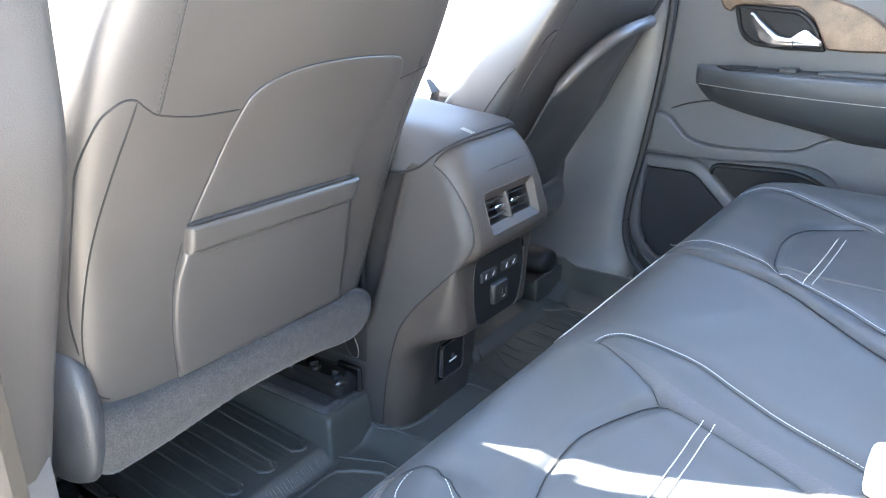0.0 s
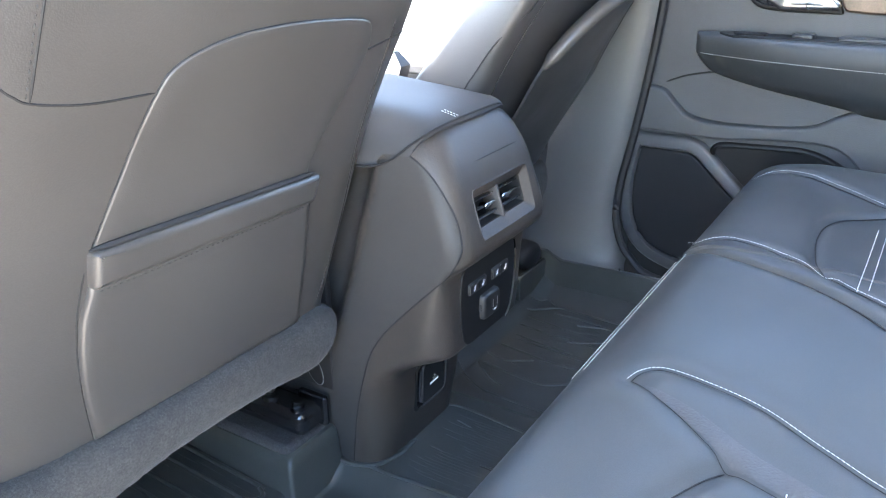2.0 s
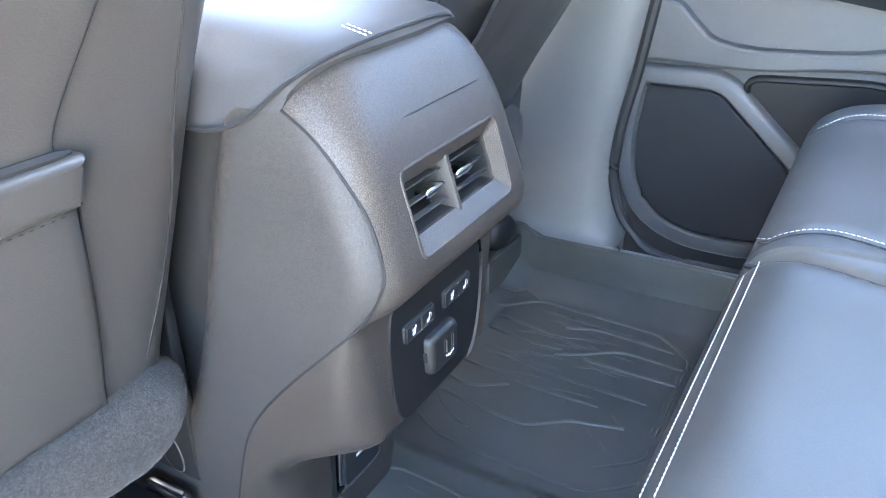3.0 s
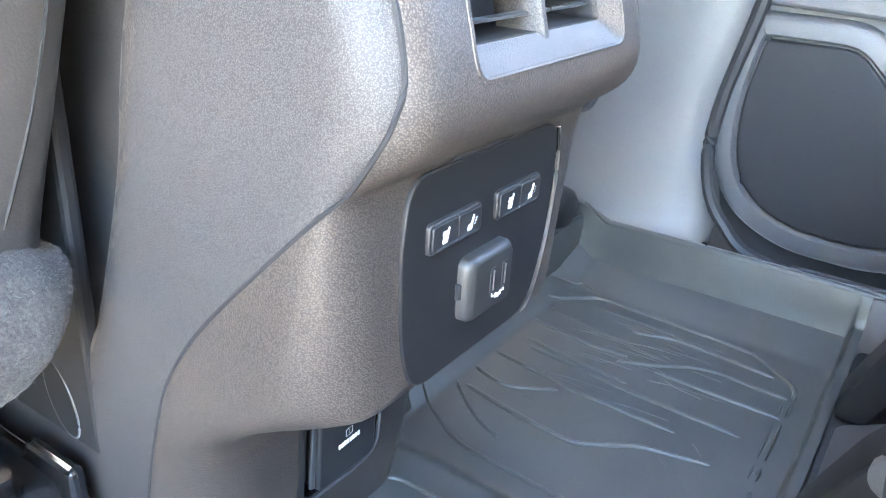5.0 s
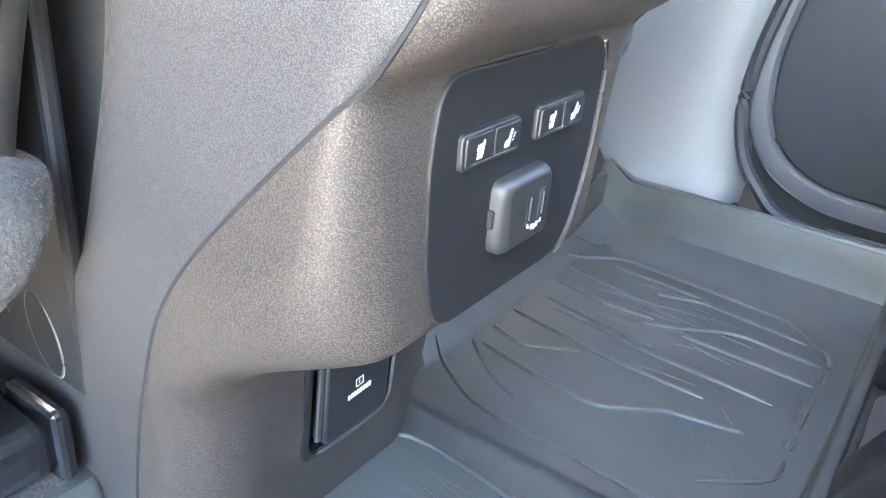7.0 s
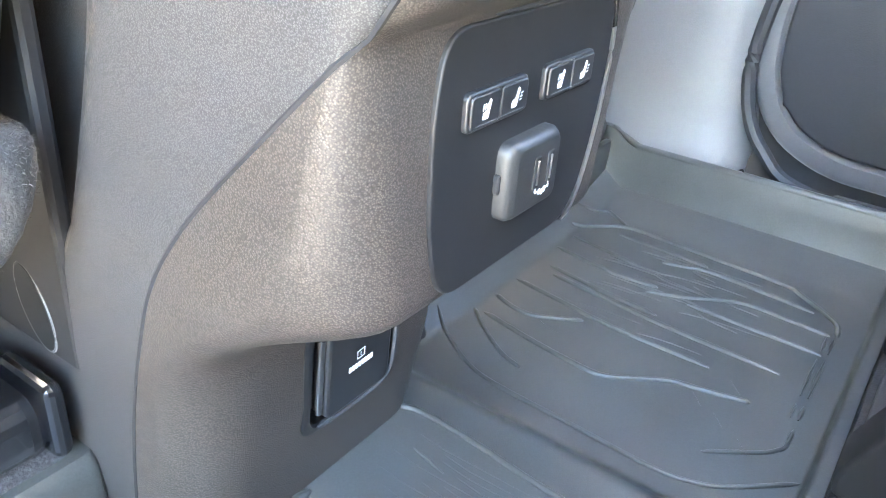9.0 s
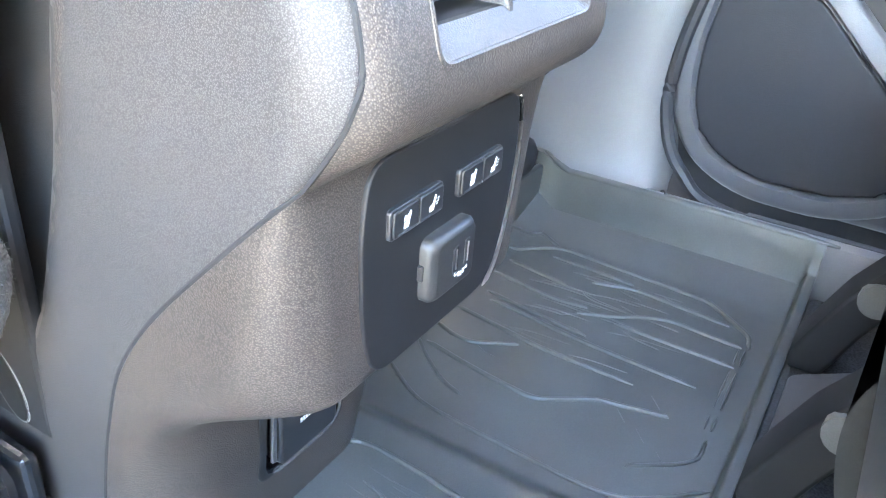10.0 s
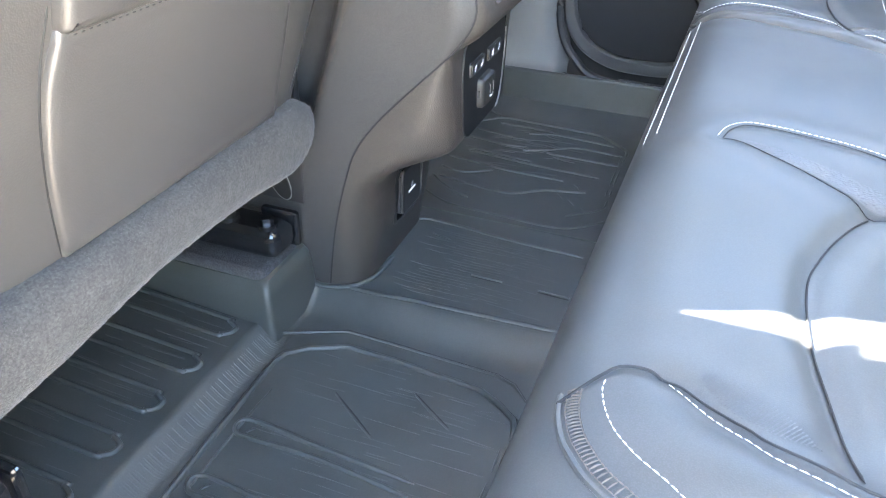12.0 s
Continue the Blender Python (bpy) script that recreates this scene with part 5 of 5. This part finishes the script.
S_PERF = [(-0.207, -0.262), (-0.222, -0.290), (-0.240, -0.317), (-0.262, -0.345), (-0.280, -0.365), (-0.293, -0.410), (-0.315, -0.470), (-0.337, -0.522), (-0.36, -0.60), (-0.38, -0.70)]
S_ARC = [(-0.280, -0.362), (-0.310, -0.345), (-0.345, -0.332), (-0.382, -0.324), (-0.434, -0.326), (-0.482, -0.336), (-0.530, -0.345)]
S_OUT = [(-0.498, -0.263), (-0.504, -0.271), (-0.516, -0.284), (-0.526, -0.298), (-0.538, -0.318), (-0.556, -0.38), (-0.563, -0.48), (-0.566, -0.70)]
S_CREST = [(-0.522, -0.216), (-0.514, -0.223), (-0.502, -0.233), (-0.496, -0.240), (-0.495, -0.252), (-0.4975, -0.260)]
S_FRONT = [(-0.506, -0.235), (-0.514, -0.235), (-0.530, -0.240), (-0.546, -0.249), (-0.562, -0.266), (-0.588, -0.31), (-0.60, -0.40), (-0.605, -0.70)]
S_EDGE = [(-0.508, -0.219), (-0.530, -0.222), (-0.554, -0.232), (-0.576, -0.252), (-0.600, -0.30), (-0.612, -0.40), (-0.616, -0.70)]
S_RIGHT = [(0.168, -0.202), (0.172, -0.222), (0.176, -0.262), (0.150, -0.330), (0.115, -0.375), (0.080, -0.425), (0.045, -0.470), (0.006, -0.516), (-0.03, -0.58), (-0.06, -0.70)]
S_RGAP = [(0.132, -0.200), (0.128, -0.228), (0.105, -0.310), (0.072, -0.384), (0.010, -0.455), (-0.053, -0.524), (-0.10, -0.60), (-0.14, -0.70)]
R_ARC = [(0.122, -0.371), (0.150, -0.358), (0.185, -0.351), (0.25, -0.343), (0.314, -0.348), (0.360, -0.375), (0.40, -0.45), (0.42, -0.60)]
R_OUT = [(0.484, -0.211), (0.495, -0.248), (0.479, -0.300), (0.44, -0.38), (0.40, -0.45), (0.37, -0.53)]


def fine(pts, n=10):
    return np.array([(p.x, p.y) for p in spline([(a, b, 0) for a, b in pts], n)])


GROOVES = [(fine(S_STITCH), 0.0014, 0.0050), (fine(S_PERF), 0.0008, 0.0050), (fine(S_ARC), 0.0045, 0.0075), (fine(S_OUT), 0.0030, 0.0060), (fine(S_RIGHT), 0.0030, 0.0045), (fine(S_RGAP), 0.0070, 0.0050), (fine(R_ARC), 0.0045, 0.0075), (fine(R_OUT), 0.0045, 0.0055)]
PX_ = np.array([p.x for p in PROFILE])
PZ_ = np.array([p.y for p in PROFILE])


def gap(x, y, line):
    """Distance from points to a polyline."""
    best = np.full(x.shape, 9.0)
    for (ax, ay), (bx, by) in zip(line, line[1:]):
        dx, dy = bx - ax, by - ay
        t = np.clip(((x - ax) * dx + (y - ay) * dy) / (dx * dx + dy * dy + 1e-12), 0, 1)
        best = np.minimum(best, np.hypot(x - ax - t * dx, y - ay - t * dy))
    return best


def bench_shape(x, y, z):
    """Adds the pads, bolsters and seams to the plain profile (numpy arrays)."""
    topw = np.clip((z - 0.30) / 0.07, 0, 1)
    dz = np.zeros_like(x)
    for c, h in ((-0.40, 0.16), (0.30, 0.16)):
        dz -= 0.008 * np.exp(-((x - c) / h) ** 4) * np.clip((-0.30 - y) / 0.08, 0, 1)
    dz += 0.012 * np.exp(-((x + 0.555) / 0.035) ** 2) * np.clip((-0.22 - y) / 0.08, 0, 1)
    dz += 0.012 * np.exp(-((x - 0.52) / 0.05) ** 2) * np.clip((-0.22 - y) / 0.08, 0, 1)
    for line, depth, wide in GROOVES:
        d = gap(x, y, line)
        dz -= depth * np.exp(-(d / wide) ** 2)
        dz += 0.0012 * np.exp(-((d - 0.018) / 0.014) ** 2)
    # soft creases
    dz += 0.0008 * np.sin(x * 31 + 2.0 * np.sin(y * 17)) * np.sin(y * 23 + x * 9) * np.clip((-0.25 - y) / 0.1, 0, 1)
    # rounded ends of the bench
    e = np.clip((np.abs(x + 0.025) - 0.562) / 0.055, 0, 1)
    dz -= 0.060 * (1 - np.sqrt(np.maximum(0, 1 - e * e)))
    yy = y - 0.05 * (1 - np.sqrt(np.maximum(0, 1 - e * e))) * np.clip((0.39 - z) / 0.02, 0, 1)
    return x, yy, z + dz * topw


def bench_tops(xs, ys):
    xs, ys = np.array(xs, dtype=float), np.array(ys, dtype=float)
    z = np.where(ys < -0.2, np.interp(-ys, -PX_[40:], PZ_[40:]), 0.36)
    return [Vector((float(a), float(b), float(c))) for a, b, c in zip(*bench_shape(xs, ys, z))]


def bench_top(x, y):
    return bench_tops([x], [y])[0]


def cushion(name, x0, x1, label):
    xs = np.array(arange(x0, x1, 0.0040))
    pr = [p for i, p in enumerate(spline([(p.x, p.y, 0) for p in PROFILE], 1))]
    ys, zz = [], []
    for a, b in zip(pr, pr[1:]):
        n = max(1, int((b - a).length / 0.0042))
        for k in range(n):
            q = a.lerp(b, k / n)
            ys.append(q.x)
            zz.append(q.y)
    gx, gy = np.meshgrid(xs, np.array(ys), indexing="ij")
    gz = np.meshgrid(xs, np.array(zz), indexing="ij")[1]
    X, Y, Z = bench_shape(gx, gy, gz)
    # tuck the two ends down
    n, m = X.shape
    verts = [(float(X[i, j]), float(Y[i, j]), float(Z[i, j])) for i in range(n) for j in range(m)]
    faces = [(i * m + j, (i + 1) * m + j, (i + 1) * m + j + 1, i * m + j + 1) for i in range(n - 1) for j in range(m - 1)]
    base = len(verts)
    for i in (0, n - 1):
        for j in range(m):
            x, y, z = verts[i * m + j]
            verts.append((x, y - 0.004, max(0.13, z - 0.12)))
        off = base if i == 0 else base + m
        for j in range(m - 1):
            faces.append((i * m + j, i * m + j + 1, off + j + 1, off + j))
    me = bpy.data.meshes.new(name)
    me.from_pydata(verts, [], faces)
    me.materials.append(LEATHER)
    me.polygons.foreach_set("use_smooth", [True] * len(me.polygons))
    me.update()
    ob = new(name, me)
    ob.parent = bench
    ob["label"] = label
    return ob


cushion("seat_cushion", -0.640, 0.138, "wide black leather cushion")
cushion("seat_cushion", 0.142, 0.585, "narrow black leather cushion")


def on_bench(line, lift=0.0008, side=0.0):
    pts = fine(line, 10)
    xs, ys = [], []
    for i, (x, y) in enumerate(pts):
        a, b = pts[max(i - 1, 0)], pts[min(i + 1, len(pts) - 1)]
        t = (b - a) / max(np.hypot(*(b - a)), 1e-9)
        xs.append(x - t[1] * side)
        ys.append(y + t[0] * side)
    return [p + Vector((0, 0, lift)) for p in bench_tops(xs, ys)]


def seam_line(line, thread=None, side=0.005, r=0.0009):
    part("bench_seam", tube(bmesh.new(), on_bench(line, 0.0014), r, 5), SEAM, bench)
    if thread:
        bm = bmesh.new()
        stitches(bm, on_bench(line, 0.0008, side), 0.0044, 0.0034, 0.00042)
        part("contrast_stitching", bm, THREAD, bench, "white contrast stitching")


def stitch_line(line, side=0.0):
    bm = bmesh.new()
    stitches(bm, on_bench(line, 0.0011, side), 0.0050, 0.0039, 0.00038)
    part("contrast_stitching", bm, THREAD, bench, "white contrast stitching")


seam_line(S_STITCH, True, 0.004, 0.0005)
seam_line(S_PERF, r=0.0004)
seam_line(S_ARC, r=0.0007)
seam_line(S_CREST, r=0.0009)
stitch_line(S_OUT)
# crest seam run on beside the stitching, drawing the bolster fold's shadow in black
seam_line([(-0.4965, -0.257), (-0.4985, -0.268), (-0.509, -0.282), (-0.519, -0.297), (-0.531, -0.318), (-0.549, -0.38), (-0.556, -0.48)], r=0.0007)
stitch_line(S_FRONT)
seam_line(S_RIGHT, True, 0.004, 0.0005)
seam_line(S_RGAP, r=0.0022)
seam_line(R_ARC)
seam_line(R_OUT, True, 0.005)
# twin decorative stitch lines across the pads
for x0, x1 in ((-0.283, -0.56), (0.325, 0.096)):
    for dy in (0.0, -0.011):
        bm = bmesh.new()
        stitches(bm, [p + Vector((0, 0, 0.0005)) for p in bench_tops(np.linspace(x0, x1, 40), [-0.406 + dy] * 40)], 0.0046, 0.0039, 0.0006)
        part("twin_stitching", bm, THREAD, bench, "white twin decorative stitching")
# front edge twin stitching on the centre of the bench
for y, z, (a, b) in ((-0.2045, 0.3665, (-0.200, 0.118)), (-0.2125, 0.3745, (-0.192, 0.128))):
    bm = bmesh.new()
    stitches(bm, [Vector((x, y, z)) for x in np.linspace(a, b, 60)], 0.0042, 0.0034, 0.00048, (0, 0.0004, 0.0004))
    part("edge_stitching", bm, THREAD, bench, "white edge stitching")
# perforated strip along the seam
bm = bmesh.new()
pa, pb = fine(S_STITCH, 6), fine(S_PERF, 6)
k = min(len(pa), len(pb))
rows_ = [[bench_top(*(pa[i] * (1 - f) + pb[i] * f)) + Vector((0, 0, 0.0006)) for f in (0.62, 0.70, 0.78, 0.86, 0.94)] for i in range(4, k)]
skin(bm, rows_, closed=False)
part("perforated_strip", bm, LEATHER_PERF, bench)
# broad basted stitch round the outer front corner
TAN = material("pale_thread", (0.085, 0.072, 0.062), 0.8, vary=0.15)
bm = bmesh.new()
ed = on_bench(S_EDGE, 0.0008)
ins_ = on_bench(S_EDGE, 0.0008, 0.006)
for p, q in list(zip(ed, ins_))[2:44]:
    tube(bm, [p, p.lerp(q, 0.5) + Vector((0, 0, 0.0006)), q], 0.0006, 4)
for line in (ed, ins_):
    stitches(bm, line[2:44], 0.0030, 0.0026, 0.0005)
part("basted_edge", bm, TAN, bench, "pale ladder stitch")
part("edge_piping", tube(bmesh.new(), on_bench(S_EDGE, 0.0002, -0.003)[2:], 0.0018, 6), LEATHER, bench)
# perforations beside the outer bolster
bm = bmesh.new()
holes = []
for i in range(34):
    for j in range(-8, 9):
        u, w = i / 33, (j + 0.5 * (i % 2)) / 8
        wide = 0.012 * math.sin(math.pi * min(1, u * 1.05)) ** 0.7
        x, y = -0.487 - 0.034 * u + w * wide * 0.75, -0.276 - 0.052 * u - w * wide * 0.45
        if abs(w) <= 1:
            holes.append((x, y))
for p in bench_tops(*zip(*holes)):
    bm.faces.new([bm.verts.new(p + Vector((0.00045 * math.cos(a), 0.00045 * math.sin(a), 0.0004))) for a in [math.pi * q / 3 for q in range(6)]])
perf = part("perforation", bm, PLASTIC, bench)
perf["kind"] = "stuff"
# bench base and backrest
bm = bmesh.new()
box(bm, (-0.60, -0.75, 0.06), (0.56, -0.245, 0.30), 0.02)
part("bench_base", bm, PLASTIC, bench)
bm = bmesh.new()
rings = []
for z in arange(0.34, 0.98, 0.04):
    y0 = -0.62 - 0.30 * (z - 0.34)
    rings.append([Vector((x, y0 - dy, z)) for x, dy in ((-0.60, 0.10), (-0.60, 0.02), (-0.54, -0.02), (-0.47, 0.0), (-0.30, 0.0), (-0.22, -0.01), (0.0, 0.005), (0.18, -0.01), (0.28, 0.0), (0.44, 0.0), (0.50, -0.02), (0.57, 0.02), (0.57, 0.10))])
skin(bm, rings)
part("backrest", bm, LEATHER, bench, sharp=60)
# seat belt buckle
buckle = thing("belt_buckle", "light grey seat belt buckle with red button on the bench", "belt buckle")
bm = bmesh.new()
box(bm, (-0.315, -0.589, 0.375), (-0.275, -0.544, 0.412), 0.008, 3)
part("buckle_body", bm, material("buckle_plastic", (0.5, 0.49, 0.47), 0.4, vary=0.1), buckle)
bm = bmesh.new()
box(bm, (-0.2765, -0.583, 0.386), (-0.2735, -0.550, 0.406), 0.001, 1)
part("release_button", bm, RED, buckle)
gap_buckle = thing("belt_buckle", "black seat belt buckle with red button in the bench gap", "belt buckle")
GZ = bench_top(-0.048, -0.538).z
bm = bmesh.new()
box(bm, (-0.068, -0.583, GZ - 0.006), (-0.030, -0.529, GZ + 0.024), 0.006, 3)
part("buckle_body", bm, PLASTIC, gap_buckle)
bm = bmesh.new()
box(bm, (-0.060, -0.5305, GZ + 0.007), (-0.038, -0.5275, GZ + 0.019), 0.001, 1)
part("release_button", bm, RED, gap_buckle)
front_buckle = thing("belt_buckle", "black seat belt buckle between console and passenger seat", "belt buckle")
bm = bmesh.new()
skin(bm, [[Vector((0.117 + dx * s, 0.215 + k + dy * s, z)) for dx, dy in ((-0.012, -0.020), (0.012, -0.020), (0.012, 0.020), (-0.012, 0.020))] for z, k, s in ((0.50, 0.03, 0.9), (0.53, 0.018, 1.0), (0.578, 0.002, 1.0), (0.597, 0.006, 0.45))])
part("buckle_body", bm, PLASTIC, front_buckle)
bm = bmesh.new()
tube(bm, [(0.122, 0.245, 0.50), (0.126, 0.30, 0.36), (0.126, 0.34, 0.28)], 0.010, 6, 0.5)
part("buckle_stalk", bm, DARK, front_buckle)
# hinge arms at the foot of the bench
arm_out = [(-0.154, 0.064), (-0.152, 0.08), (-0.162, 0.105), (-0.182, 0.15), (-0.208, 0.19), (-0.241, 0.222), (-0.286, 0.24), (-0.286, 0.196), (-0.248, 0.178), (-0.222, 0.15), (-0.204, 0.115), (-0.19, 0.08), (-0.182, 0.064)]
for x0 in (0.222, 0.425):
    hinge = thing("hinge_arm", "black plastic hinge arm at the bench foot", "hinge arm", "hinge arms")
    bm = bmesh.new()
    slab(bm, rounded(arm_out, 0.006, 3), lambda u, v, d: Vector((x0 + 0.024 - d, u, v)), 0.048, 0.004)
    part("arm", bm, DARK, hinge, sharp=50)
    bm = bmesh.new()
    tube(bm, [(x0 - 0.029, -0.206, 0.158), (x0 + 0.020, -0.206, 0.158)], 0.016, 16, taper=False, up=Vector((0, 1, 0)))
    part("pivot", bm, PILLAR, hinge, "pale grey pivot cap")
bm = bmesh.new()
slab(bm, rounded([(0.272, -0.160), (0.372, -0.160), (0.360, -0.240), (0.284, -0.240)], 0.008), lambda u, v, d: Vector((u, v, 0.072 + d + 0.6 * (-0.160 - v))), 0.004, 0.0015)
solid("floor_bracket", bm, PLASTIC, "dark plate bracket between the hinge arms", "bracket")
bm = bmesh.new()
box(bm, (-0.58, -0.30, 0.03), (0.56, -0.153, 0.062), 0.006, 2)
solid("carpet_edge", bm, DARK_CARPET, "dark carpet under the front of the bench", "carpet")


# ---------------- open rear door at the doorway ----------------
def open_door():
    d = thing("open_rear_door", "open rear car door with dark tinted window", "car door")
    hinge = Vector((-0.752, -0.020, 0.0))
    turn = radians(8)
    along = Vector((-math.cos(turn), -math.sin(turn), 0))
    side = Vector((-along.y, along.x, 0))

    def P(u, w, z):
        return hinge + along * u + side * w + Vector((0, 0, z))

    def block(name, u0, u1, z0, z1, mat, w=0.055, label="", bev=0.012):
        bm = bmesh.new()
        box(bm, (u0, -w, z0), (u1, 0.0, z1), bev)
        for v in bm.verts:
            v.co = P(*v.co)
        return part(name, bm, mat, d, label)
    block("door_panel", 0.0, 0.95, 0.02, 0.76, PAINT, 0.07)
    block("inner_trim", 0.03, 0.93, 0.06, 0.74, TRIM, 0.10)
    block("window_frame", 0.0, 0.055, 0.74, 1.14, SEAL)
    block("window_frame", 0.88, 0.95, 0.74, 1.08, SEAL)
    block("window_frame", 0.0, 0.95, 1.09, 1.16, SEAL)
    block("pane", 0.05, 0.89, 0.74, 1.10, PRIVACY, 0.005, "dark privacy glass", 0.0)


open_door()
